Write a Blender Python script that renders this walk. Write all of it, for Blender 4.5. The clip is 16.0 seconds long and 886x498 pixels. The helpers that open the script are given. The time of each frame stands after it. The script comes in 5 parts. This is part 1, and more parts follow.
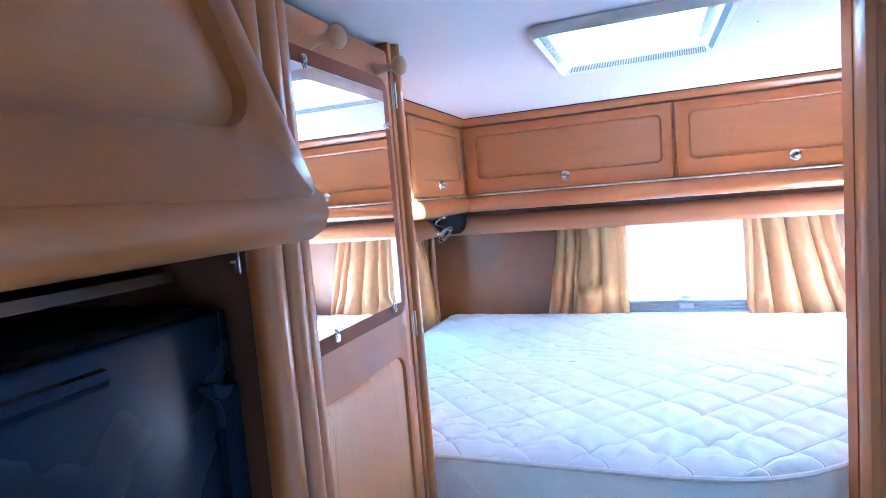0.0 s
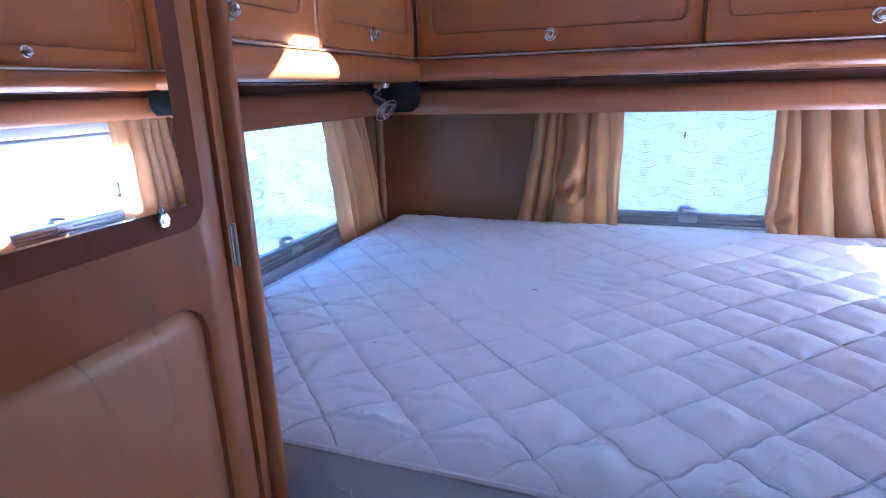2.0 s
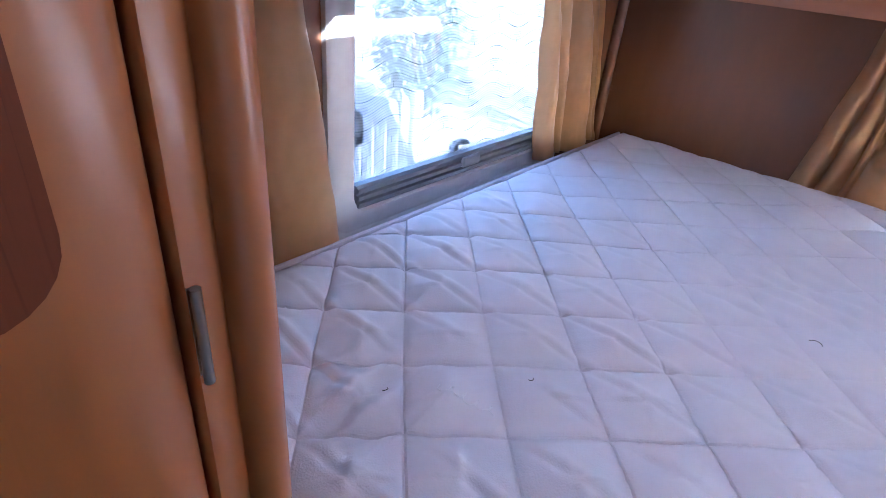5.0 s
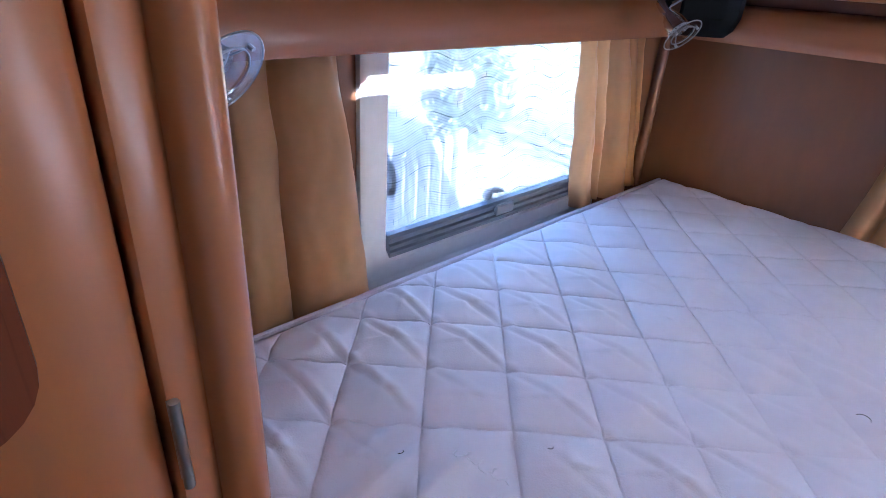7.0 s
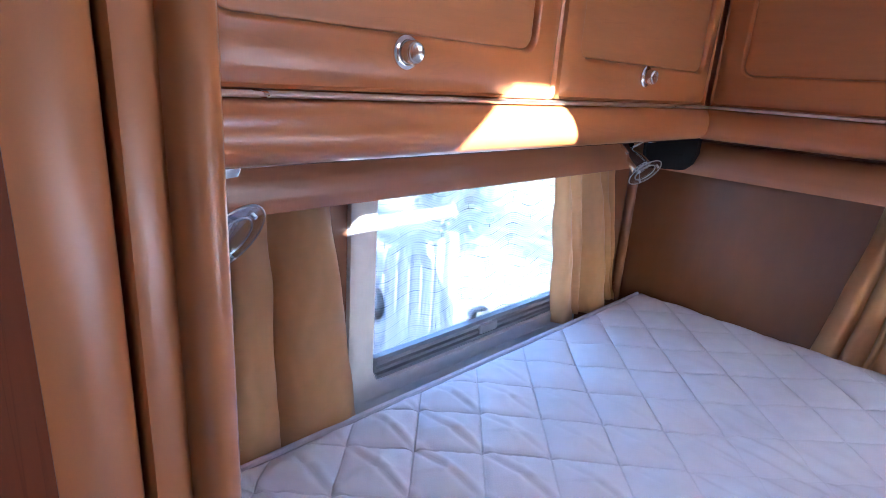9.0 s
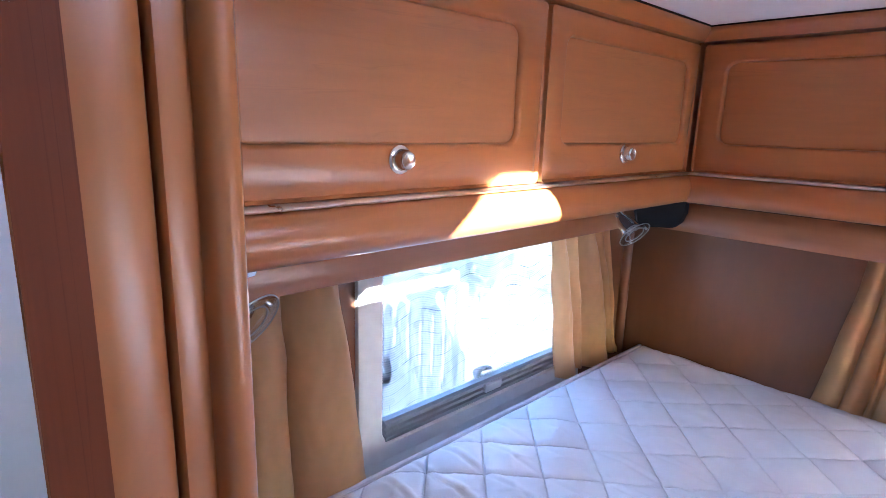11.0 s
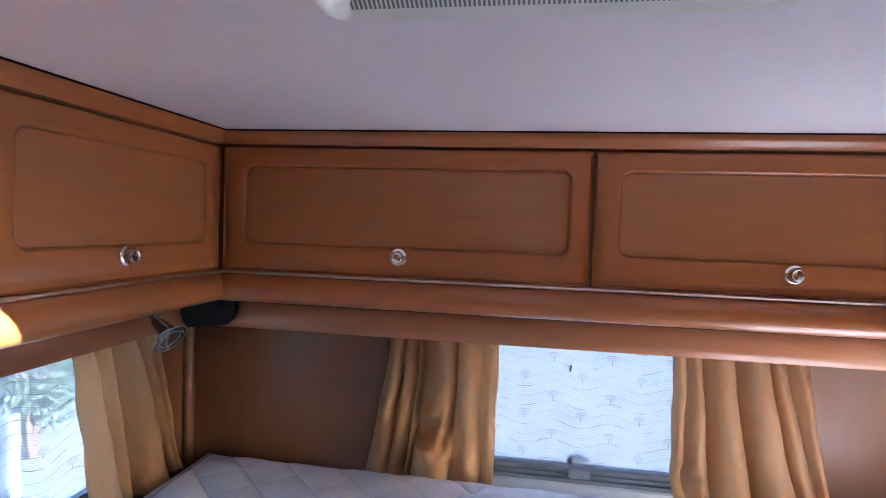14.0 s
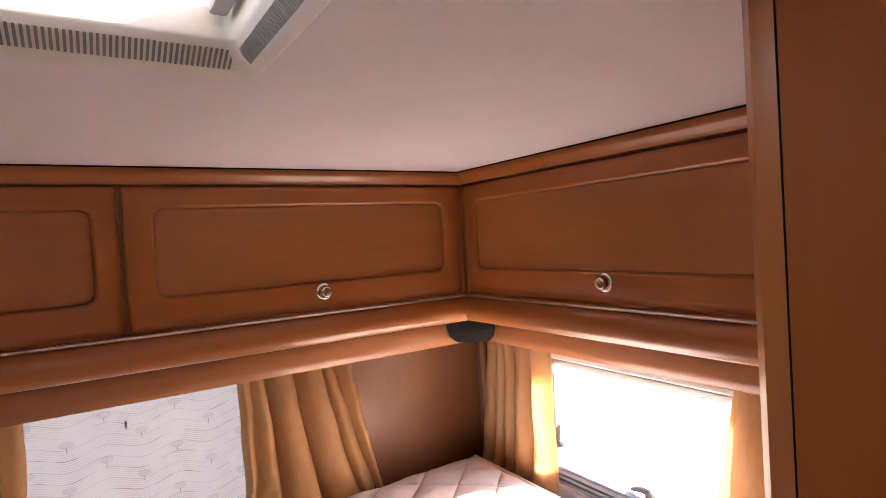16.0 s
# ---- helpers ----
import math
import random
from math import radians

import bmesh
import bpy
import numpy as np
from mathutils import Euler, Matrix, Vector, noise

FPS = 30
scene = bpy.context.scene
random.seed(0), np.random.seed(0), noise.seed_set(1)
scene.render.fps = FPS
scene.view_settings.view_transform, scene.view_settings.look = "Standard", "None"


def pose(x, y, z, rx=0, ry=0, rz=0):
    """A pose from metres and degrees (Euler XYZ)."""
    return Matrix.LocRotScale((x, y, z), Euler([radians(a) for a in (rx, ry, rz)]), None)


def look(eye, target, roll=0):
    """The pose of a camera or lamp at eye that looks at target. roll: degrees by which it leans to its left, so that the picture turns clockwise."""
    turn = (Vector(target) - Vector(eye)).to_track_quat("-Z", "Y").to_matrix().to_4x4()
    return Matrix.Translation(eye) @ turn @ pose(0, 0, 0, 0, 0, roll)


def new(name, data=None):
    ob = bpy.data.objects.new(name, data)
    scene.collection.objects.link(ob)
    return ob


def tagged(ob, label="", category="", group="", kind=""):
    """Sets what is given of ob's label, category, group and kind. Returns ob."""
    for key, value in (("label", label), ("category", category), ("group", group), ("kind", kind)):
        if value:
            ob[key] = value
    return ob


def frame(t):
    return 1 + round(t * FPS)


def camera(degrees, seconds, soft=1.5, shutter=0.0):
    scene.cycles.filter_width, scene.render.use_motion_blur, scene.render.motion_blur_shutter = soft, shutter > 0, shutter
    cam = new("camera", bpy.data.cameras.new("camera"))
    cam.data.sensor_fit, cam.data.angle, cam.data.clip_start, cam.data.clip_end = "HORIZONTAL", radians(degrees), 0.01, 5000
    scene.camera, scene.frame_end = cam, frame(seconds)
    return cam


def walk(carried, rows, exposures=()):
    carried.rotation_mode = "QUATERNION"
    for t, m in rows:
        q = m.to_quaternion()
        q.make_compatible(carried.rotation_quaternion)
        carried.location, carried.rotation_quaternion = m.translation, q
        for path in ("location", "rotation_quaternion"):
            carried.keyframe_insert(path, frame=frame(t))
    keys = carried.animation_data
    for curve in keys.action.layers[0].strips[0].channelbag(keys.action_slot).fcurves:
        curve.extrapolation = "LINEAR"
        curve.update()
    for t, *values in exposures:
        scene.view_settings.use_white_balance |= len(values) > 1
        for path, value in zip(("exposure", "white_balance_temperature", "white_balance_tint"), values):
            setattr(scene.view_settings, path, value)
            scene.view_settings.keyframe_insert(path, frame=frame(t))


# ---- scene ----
cam = camera(77.04, 16.0, soft=0.7)
ROWS = [
    (0.0, 0.772, 0.610, 1.629, 20.27, -5.12, 4.71),
    (0.5, 0.751, 0.722, 1.592, 16.74, -9.68, 3.46),
    (1.0, 0.740, 0.892, 1.561, 15.79, -12.60, 3.59),
    (1.5, 0.746, 1.080, 1.553, 16.92, -14.53, 1.82),
    (2.0, 0.734, 1.188, 1.538, 19.48, -16.16, 1.59),
    (2.5, 0.733, 1.186, 1.537, 21.21, -17.23, 0.94),
    (3.0, 0.734, 1.222, 1.524, 23.91, -19.77, -0.24),
    (3.5, 0.648, 1.306, 1.457, 27.86, -22.92, -1.80),
    (4.0, 0.533, 1.507, 1.445, 32.85, -26.67, -3.04),
    (4.5, 0.478, 1.603, 1.499, 39.28, -29.81, -4.42),
    (7.0, 0.488, 1.665, 1.567, 46.64, -26.73, -3.58),
    (7.5, 0.499, 1.669, 1.592, 46.59, -24.49, -3.05),
    (8.0, 0.505, 1.669, 1.610, 46.73, -21.94, -3.37),
    (8.5, 0.514, 1.663, 1.629, 45.92, -18.78, -4.00),
    (9.0, 0.529, 1.648, 1.661, 46.12, -17.24, -3.76),
    (11.5, 0.598, 1.617, 1.741, 45.59, -11.05, -1.07),
    (12.0, 0.599, 1.628, 1.748, 42.40, -9.05, -0.31),
    (12.5, 0.636, 1.650, 1.754, 37.62, -6.75, -0.21),
    (13.0, 0.696, 1.681, 1.758, 30.77, -4.83, -1.12),
    (13.5, 0.720, 1.709, 1.750, 21.58, -3.70, -2.04),
    (14.0, 0.746, 1.758, 1.762, 9.23, -2.45, -1.96),
    (14.5, 0.733, 1.737, 1.789, -2.08, 2.03, -0.33),
    (15.0, 0.726, 1.707, 1.798, -9.81, 4.01, 0.82),
    (15.5, 0.767, 1.724, 1.787, -21.56, 1.43, 2.09),
    (16.0, 0.809, 1.739, 1.795, -32.82, -1.17, 3.38),
]
EXPOSURES = [(0.0, 5.7, 4150, -1), (0.5, 5.17, 4050, -2), (1.0, 4.79, 4120, 3), (1.5, 4.4, 4150, 11), (2.5, 4.1, 4350, 15), (3.5, 4.29, 4450, 16), (4.5, 4.38, 5000, 17), (9.0, 4.48, 4900, 13), (12.0, 4.78, 5150, 14),
             (13.0, 4.26, 5000, 17), (13.5, 3.92, 5150, 16), (14.0, 3.85, 5150, 9), (15.0, 3.46, 6200, 16), (15.5, 3.36, 6800, 19), (16.0, 3.44, 8000, 27)]
walk(cam, [(t, pose(x, y, z, 90 + pitch, roll, yaw)) for t, x, y, z, yaw, pitch, roll in ROWS], EXPOSURES)

# ---- light ----
SUN = Vector((1.0, -0.31, 0.515)).normalized()
world = bpy.data.worlds.new("sky")
scene.world = world
world.use_nodes = True
wn = world.node_tree.nodes
wn.clear()
sky = wn.new("ShaderNodeTexSky")
sky.sky_type = "NISHITA"
sky.sun_disc = False
sky.sun_elevation = math.asin(SUN.z)
sky.sun_rotation = math.atan2(SUN.x, SUN.y)
bg = wn.new("ShaderNodeBackground")
bg.inputs["Strength"].default_value = 0.15
wout = wn.new("ShaderNodeOutputWorld")
world.node_tree.links.new(sky.outputs[0], bg.inputs[0])
world.node_tree.links.new(bg.outputs[0], wout.inputs[0])
sun_data = bpy.data.lights.new("sun", "SUN")
sun_data.energy = 5.0
sun_data.angle = radians(0.5)
sun_data.color = (1.0, 0.94, 0.84)
sun = new("sun", sun_data)
sun.matrix_world = look(SUN * 10, (0, 0, 0))

# ---- building helpers ----
OFFSET = {}


def thing(name, at, label, category, group="", kind=""):
    ob = new(name)
    ob.empty_display_size = 0.05
    ob.location = at
    OFFSET[ob] = Vector(at)
    return tagged(ob, label, category, group, kind)


def finish(bm, name, material, smooth=None):
    bmesh.ops.recalc_face_normals(bm, faces=bm.faces)
    me = bpy.data.meshes.new(name)
    bm.to_mesh(me)
    bm.free()
    if smooth is not None:
        me.shade_smooth()
        if smooth < 180:
            me.set_sharp_from_angle(angle=radians(smooth))
    me.materials.append(material)
    return me


def part(name, bm, material, parent, label="", smooth=40):
    """One mesh under a thing or a part; the bmesh is in world metres."""
    off = OFFSET[parent]
    bmesh.ops.translate(bm, verts=bm.verts, vec=-off)
    ob = new(name, finish(bm, name, material, smooth))
    ob.parent = parent
    OFFSET[ob] = off
    return tagged(ob, label)


def single(name, bm, material, label="", category="", group="", kind="", smooth=40):
    ob = new(name, finish(bm, name, material, smooth))
    OFFSET[ob] = Vector((0, 0, 0))
    return tagged(ob, label, category, group, kind)


def box(bm, x0, y0, z0, x1, y1, z1, r=0.0, seg=2):
    made = bmesh.ops.create_cube(bm, size=1)["verts"]
    for v in made:
        v.co = Vector((x0 if v.co.x < 0 else x1, y0 if v.co.y < 0 else y1, z0 if v.co.z < 0 else z1))
    if r > 0:
        edges = list({e for v in made for e in v.link_edges})
        bmesh.ops.bevel(bm, geom=edges, offset=r, segments=seg, affect="EDGES", profile=0.5)
    return bm


def boxed(x0, y0, z0, x1, y1, z1, r=0.0, seg=2):
    return box(bmesh.new(), x0, y0, z0, x1, y1, z1, r, seg)


def bridge(bm, loops, close_first=False, close_last=False, ring=True):
    rows = [[bm.verts.new(p) for p in loop] for loop in loops]
    n = len(rows[0])
    for a, b in zip(rows, rows[1:]):
        for i in range(n if ring else n - 1):
            j = (i + 1) % n
            bm.faces.new((a[i], a[j], b[j], b[i]))
    if close_first:
        bm.faces.new(rows[0][::-1])
    if close_last:
        bm.faces.new(rows[-1])
    return rows


def tube(bm, points, radius, sides=8, ends=True):
    """A round bar along a line of points; radius may be a list."""
    pts = [Vector(p) for p in points]
    loops = []
    side = None
    for i, p in enumerate(pts):
        way = (pts[min(i + 1, len(pts) - 1)] - pts[max(i - 1, 0)]).normalized()
        if side is None:
            side = way.orthogonal().normalized()
        else:
            side = (side - way * side.dot(way)).normalized()
        up = way.cross(side)
        r = radius[i] if isinstance(radius, (list, tuple)) else radius
        loops.append([p + side * math.cos(2 * math.pi * k / sides) * r + up * math.sin(2 * math.pi * k / sides) * r for k in range(sides)])
    bridge(bm, loops, ends, ends)
    return bm


def lathe(bm, origin, axis, profile, sides=24):
    """Turned body: profile of (along, radius) from the origin along the axis."""
    axis = Vector(axis).normalized()
    side = axis.orthogonal().normalized()
    up = axis.cross(side)
    loops = []
    for along, r in profile:
        c = Vector(origin) + axis * along
        loops.append([c + side * math.cos(2 * math.pi * k / sides) * r + up * math.sin(2 * math.pi * k / sides) * r for k in range(sides)])
    bridge(bm, loops, profile[0][1] > 0.0005, profile[-1][1] > 0.0005)
    bmesh.ops.remove_doubles(bm, verts=bm.verts, dist=0.00005)
    return bm


def extrude_profile(bm, profile, start, end, side, up=(0, 0, 1)):
    """Sweep a closed profile of (side, up) offsets from start to end."""
    side, up = Vector(side), Vector(up)
    loops = [[Vector(p) + side * a + up * b for a, b in profile] for p in (start, end)]
    bridge(bm, loops, True, True)
    return bm


def rounded(w, h, r, seg=6):
    """A rounded rectangle about its centre, anticlockwise."""
    pts = []
    for cx, cy, a0 in ((w / 2 - r, h / 2 - r, 0), (-w / 2 + r, h / 2 - r, 90), (-w / 2 + r, -h / 2 + r, 180), (w / 2 - r, -h / 2 + r, 270)):
        for k in range(seg + 1):
            a = radians(a0 + 90 * k / seg)
            pts.append((cx + r * math.cos(a), cy + r * math.sin(a)))
    return pts


def placed(pts, centre, across, up, out, depth=0.0):
    c, a, u, o = Vector(centre), Vector(across), Vector(up), Vector(out)
    return [c + a * x + u * y + o * depth for x, y in pts]


# ---- materials ----
def material(name, colour, rough=0.5, metal=0.0, var=0.12, scale=6.0, stretch=(1, 1, 1), bump=0.0, bump_scale=60.0, fine=40.0, coat=0.0, spec=0.5, sheen=0.0):
    """A surface with variation at two scales, and fine relief."""
    m = bpy.data.materials.new(name)
    m.use_nodes = True
    nt = m.node_tree
    nd, lk = nt.nodes, nt.links
    b = nd["Principled BSDF"]
    b.inputs["Roughness"].default_value = rough
    b.inputs["Metallic"].default_value = metal
    b.inputs["Coat Weight"].default_value = coat
    b.inputs["Coat Roughness"].default_value = 0.25
    b.inputs["Specular IOR Level"].default_value = spec
    b.inputs["Sheen Weight"].default_value = sheen
    tc = nd.new("ShaderNodeTexCoord")
    mp = nd.new("ShaderNodeMapping")
    mp.inputs["Scale"].default_value = stretch
    lk.new(tc.outputs["Object"], mp.inputs["Vector"])
    n1, n2 = nd.new("ShaderNodeTexNoise"), nd.new("ShaderNodeTexNoise")
    n1.inputs["Scale"].default_value, n1.inputs["Detail"].default_value = scale, 4
    n2.inputs["Scale"].default_value, n2.inputs["Detail"].default_value = fine, 3
    for n in (n1, n2):
        lk.new(mp.outputs["Vector"], n.inputs["Vector"])
    mix = nd.new("ShaderNodeMath")
    mix.operation = "MULTIPLY_ADD"
    mix.inputs[1].default_value = 0.45
    lk.new(n2.outputs["Fac"], mix.inputs[0])
    half = nd.new("ShaderNodeMath")
    half.operation = "MULTIPLY"
    half.inputs[1].default_value = 0.55
    lk.new(n1.outputs["Fac"], half.inputs[0])
    lk.new(half.outputs[0], mix.inputs[2])
    ramp = nd.new("ShaderNodeValToRGB")
    c = Vector(colour)
    ramp.color_ramp.elements[0].position, ramp.color_ramp.elements[1].position = 0.3, 0.7
    ramp.color_ramp.elements[0].color = (*(c * (1 - var)), 1)
    ramp.color_ramp.elements[1].color = (*[min(1, v * (1 + var)) for v in c], 1)
    lk.new(mix.outputs[0], ramp.inputs["Fac"])
    lk.new(ramp.outputs["Color"], b.inputs["Base Color"])
    rr = nd.new("ShaderNodeMapRange")
    rr.inputs["To Min"].default_value, rr.inputs["To Max"].default_value = max(0.02, rough * 0.8), min(1, rough * 1.2)
    lk.new(n1.outputs["Fac"], rr.inputs["Value"])
    lk.new(rr.outputs["Result"], b.inputs["Roughness"])
    if bump:
        n3 = nd.new("ShaderNodeTexNoise")
        n3.inputs["Scale"].default_value, n3.inputs["Detail"].default_value = bump_scale, 3
        lk.new(mp.outputs["Vector"], n3.inputs["Vector"])
        bp = nd.new("ShaderNodeBump")
        bp.inputs["Strength"].default_value, bp.inputs["Distance"].default_value = bump, 0.002
        lk.new(n3.outputs["Fac"], bp.inputs["Height"])
        lk.new(bp.outputs["Normal"], b.inputs["Normal"])
    return m


def wood(name, colour, stretch, rough=0.32, flecks=0.1, width=0.011):
    """Lacquered wood-grain foil: long soft bands, fine pores, a few darker heart lines."""
    m = material(name, colour, rough, var=0.085, scale=2.2, stretch=stretch, bump=0.012, bump_scale=30, fine=9, coat=0.5)
    nd, lk = m.node_tree.nodes, m.node_tree.links
    b = nd["Principled BSDF"]
    source = b.inputs["Base Color"].links[0].from_socket
    mp = next(n for n in nd if n.type == "MAPPING")
    n = nd.new("ShaderNodeTexNoise")
    n.inputs["Scale"].default_value, n.inputs["Detail"].default_value, n.inputs["Distortion"].default_value = 1.3, 6, 1.2
    lk.new(mp.outputs["Vector"], n.inputs["Vector"])
    r = nd.new("ShaderNodeValToRGB")
    e = r.color_ramp.elements
    e[0].position, e[0].color = 0.50 - width, (0, 0, 0, 1)
    e[1].position, e[1].color = 0.5, (1, 1, 1, 1)
    x = r.color_ramp.elements.new(0.50 + width)
    x.color = (0, 0, 0, 1)
    lk.new(n.outputs["Fac"], r.inputs["Fac"])
    k = nd.new("ShaderNodeMath")
    k.operation = "MULTIPLY"
    k.inputs[1].default_value = flecks
    n2 = nd.new("ShaderNodeTexNoise")
    n2.inputs["Scale"].default_value, n2.inputs["Detail"].default_value = 1.9, 1
    lk.new(mp.outputs["Vector"], n2.inputs["Vector"])
    gate = nd.new("ShaderNodeMapRange")
    gate.inputs["From Min"].default_value, gate.inputs["From Max"].default_value = 0.44, 0.56
    lk.new(n2.outputs["Fac"], gate.inputs["Value"])
    both = nd.new("ShaderNodeMath")
    both.operation = "MULTIPLY"
    lk.new(r.outputs["Color"], both.inputs[0])
    lk.new(gate.outputs["Result"], both.inputs[1])
    lk.new(both.outputs[0], k.inputs[0])
    mx = nd.new("ShaderNodeMix")
    mx.data_type = "RGBA"
    lk.new(k.outputs[0], mx.inputs["Factor"])
    lk.new(source, mx.inputs["A"])
    mx.inputs["B"].default_value = (colour[0] * 0.35, colour[1] * 0.3, colour[2] * 0.3, 1)
    lk.new(mx.outputs["Result"], b.inputs["Base Color"])
    return m


WOOD = (0.42, 0.145, 0.037)
PANEL = (0.44, 0.172, 0.054)
wood_x = wood("cherry_foil_along_x", WOOD, (1.0, 9, 9))
wood_y = wood("cherry_foil_along_y", WOOD, (9, 1.0, 9))
wood_z = wood("cherry_foil_upright", WOOD, (9, 9, 1.0))
panel_x = wood("cherry_panel_along_x", PANEL, (1.2, 7, 12), 0.42, 0.14)
panel_y = wood("cherry_panel_along_y", PANEL, (7, 1.2, 12), 0.42, 0.14)
panel_z = wood("cherry_panel_upright", PANEL, (6, 6, 0.75), 0.42, 0.85, 0.009)
# cherry foil darkened and dulled: shade on the partition put into the colour
facing_shade_mat = wood("partition_shade_foil", (0.35, 0.104, 0.023), (9, 9, 1.0), 0.42, 0.08)
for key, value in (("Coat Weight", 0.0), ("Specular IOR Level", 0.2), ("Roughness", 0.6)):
    sock = facing_shade_mat.node_tree.nodes["Principled BSDF"].inputs[key]
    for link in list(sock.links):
        facing_shade_mat.node_tree.links.remove(link)
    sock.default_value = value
# cabinet wood darkened: the shade inside the niche is put into its colour
niche_shade_mat = wood("niche_shaded_board", (0.11, 0.052, 0.026), (9, 9, 1.0), 0.5, 0.1)
# cherry wood made paler: light bounced up from the bed, put into the colour
pelmet_x = wood("pelmet_lit_foil_along_x", (0.46, 0.190, 0.082), (1.0, 9, 9), 0.3)
pelmet_y = wood("pelmet_lit_foil_along_y", (0.46, 0.190, 0.082), (9, 1.0, 9), 0.3)
# dark red that carries the shadow between valance and pelmet
soffit_shade_mat = wood("soffit_shade_foil", (0.10, 0.035, 0.018), (9, 9, 1.0), 0.6, 0.08)
wall_mat = wood("wall_foil", (0.215, 0.088, 0.037), (4, 4, 1.2), 0.45, 0.06)
dark_wood = wood("mirror_board_foil", (0.18, 0.045, 0.014), (60, 60, 1.0), 0.5, 0.3, 0.03)
for key, value in (("Coat Weight", 0.0), ("Specular IOR Level", 0.25)):
    dark_wood.node_tree.nodes["Principled BSDF"].inputs[key].default_value = value
ceiling_mat = material("ceiling_vinyl", (0.74, 0.71, 0.74), 0.7, var=0.03, scale=3, bump=0.12, bump_scale=220)
white_wall = material("white_laminate", (0.78, 0.79, 0.82), 0.35, var=0.03, scale=4, coat=0.2)
cream = material("cream_plastic", (0.76, 0.745, 0.72), 0.42, var=0.05, scale=10, bump=0.03, bump_scale=200)
# lighter cream: the daylight falling through the hatch is put into the colour
hatch_cream = material("hatch_plastic_lightened", (0.80, 0.78, 0.72), 0.42, var=0.04, scale=10, bump=0.03, bump_scale=200)
slot_mat = material("vent_shadow_grey", (0.20, 0.195, 0.18), 0.7, var=0.1)
grey_plastic = material("grey_plastic", (0.42, 0.43, 0.45), 0.4, var=0.06, scale=20)
tab_plastic = material("tab_plastic", (0.27, 0.28, 0.31), 0.45, var=0.06, scale=20)
rail_plastic = material("blue_grey_plastic", (0.17, 0.18, 0.21), 0.4, var=0.08, scale=15)
black_plastic = material("black_plastic", (0.008, 0.008, 0.009), 0.7, var=0.2, scale=30, bump=0.1, bump_scale=400, spec=0.2)
seal_mat = material("dark_seal", (0.010, 0.009, 0.009), 0.9, var=0.2, spec=0.15)
# near-black colour stands for shadow below the mattress and deep in the niche
shadow_gap = material("shadow_black_board", (0.03, 0.022, 0.018), 0.9, var=0.2)
chrome = material("chrome", (0.78, 0.77, 0.75), 0.14, 1.0, var=0.04, scale=30)
bright_metal = material("bright_anodised_strip", (0.88, 0.86, 0.82), 0.3, 1.0, var=0.04, scale=40)
hinge_metal = material("dull_hinge_steel", (0.42, 0.38, 0.31), 0.3, 1.0, var=0.1, scale=60)
satin = material("satin_metal", (0.62, 0.60, 0.57), 0.32, 1.0, var=0.08, scale=60)
knob_metal = material("turned_knob_steel", (0.70, 0.68, 0.65), 0.2, 1.0, var=0.05, scale=60)
fridge_black = material("dark_navy_enamel", (0.010, 0.015, 0.031), 0.27, var=0.2, scale=4, spec=0.2)
tan_wood = material("turned_beech", (0.48, 0.27, 0.13), 0.3, var=0.1, scale=20, coat=0.4)
carpet = material("brown_carpet", (0.12, 0.085, 0.06), 0.95, var=0.3, scale=30, bump=0.5, bump_scale=300)
shell = material("caravan_shell", (0.75, 0.75, 0.74), 0.4, var=0.05)
grass_mat = material("pale_gravel", (0.17, 0.165, 0.135), 0.95, var=0.4, scale=2, bump=0.6, bump_scale=60)
# white pickets in the caravan's shadow; that blue-grey shade is in the colour
fence_mat = material("shaded_white_timber", (0.15, 0.17, 0.21), 0.6, var=0.08, scale=12)
bark = material("bark", (0.12, 0.08, 0.05), 0.9, var=0.3, scale=20, bump=0.6, bump_scale=40)
leaf_mat = material("leaf", (0.055, 0.085, 0.045), 0.6, var=0.4, scale=3)
piping_mat = material("mattress_tape", (0.70, 0.68, 0.72), 0.85, var=0.06, scale=40, bump=0.4, bump_scale=500)


def cloth(name, colour, rough=0.85):
    m = material(name, colour, rough, var=0.06, scale=5, bump=0.06, bump_scale=500, fine=40, sheen=0.25)
    nd, lk = m.node_tree.nodes, m.node_tree.links
    b = nd["Principled BSDF"]
    t = nd.new("ShaderNodeBsdfTranslucent")
    lk.new(b.inputs["Base Color"].links[0].from_socket, t.inputs["Color"])
    mx = nd.new("ShaderNodeMixShader")
    mx.inputs[0].default_value = 0.24
    out = nd["Material Output"]
    lk.new(b.outputs[0], mx.inputs[1])
    lk.new(t.outputs[0], mx.inputs[2])
    lk.new(mx.outputs[0], out.inputs["Surface"])
    return m


curtain_mat = cloth("ochre_satin", (0.75, 0.475, 0.245), 0.42)


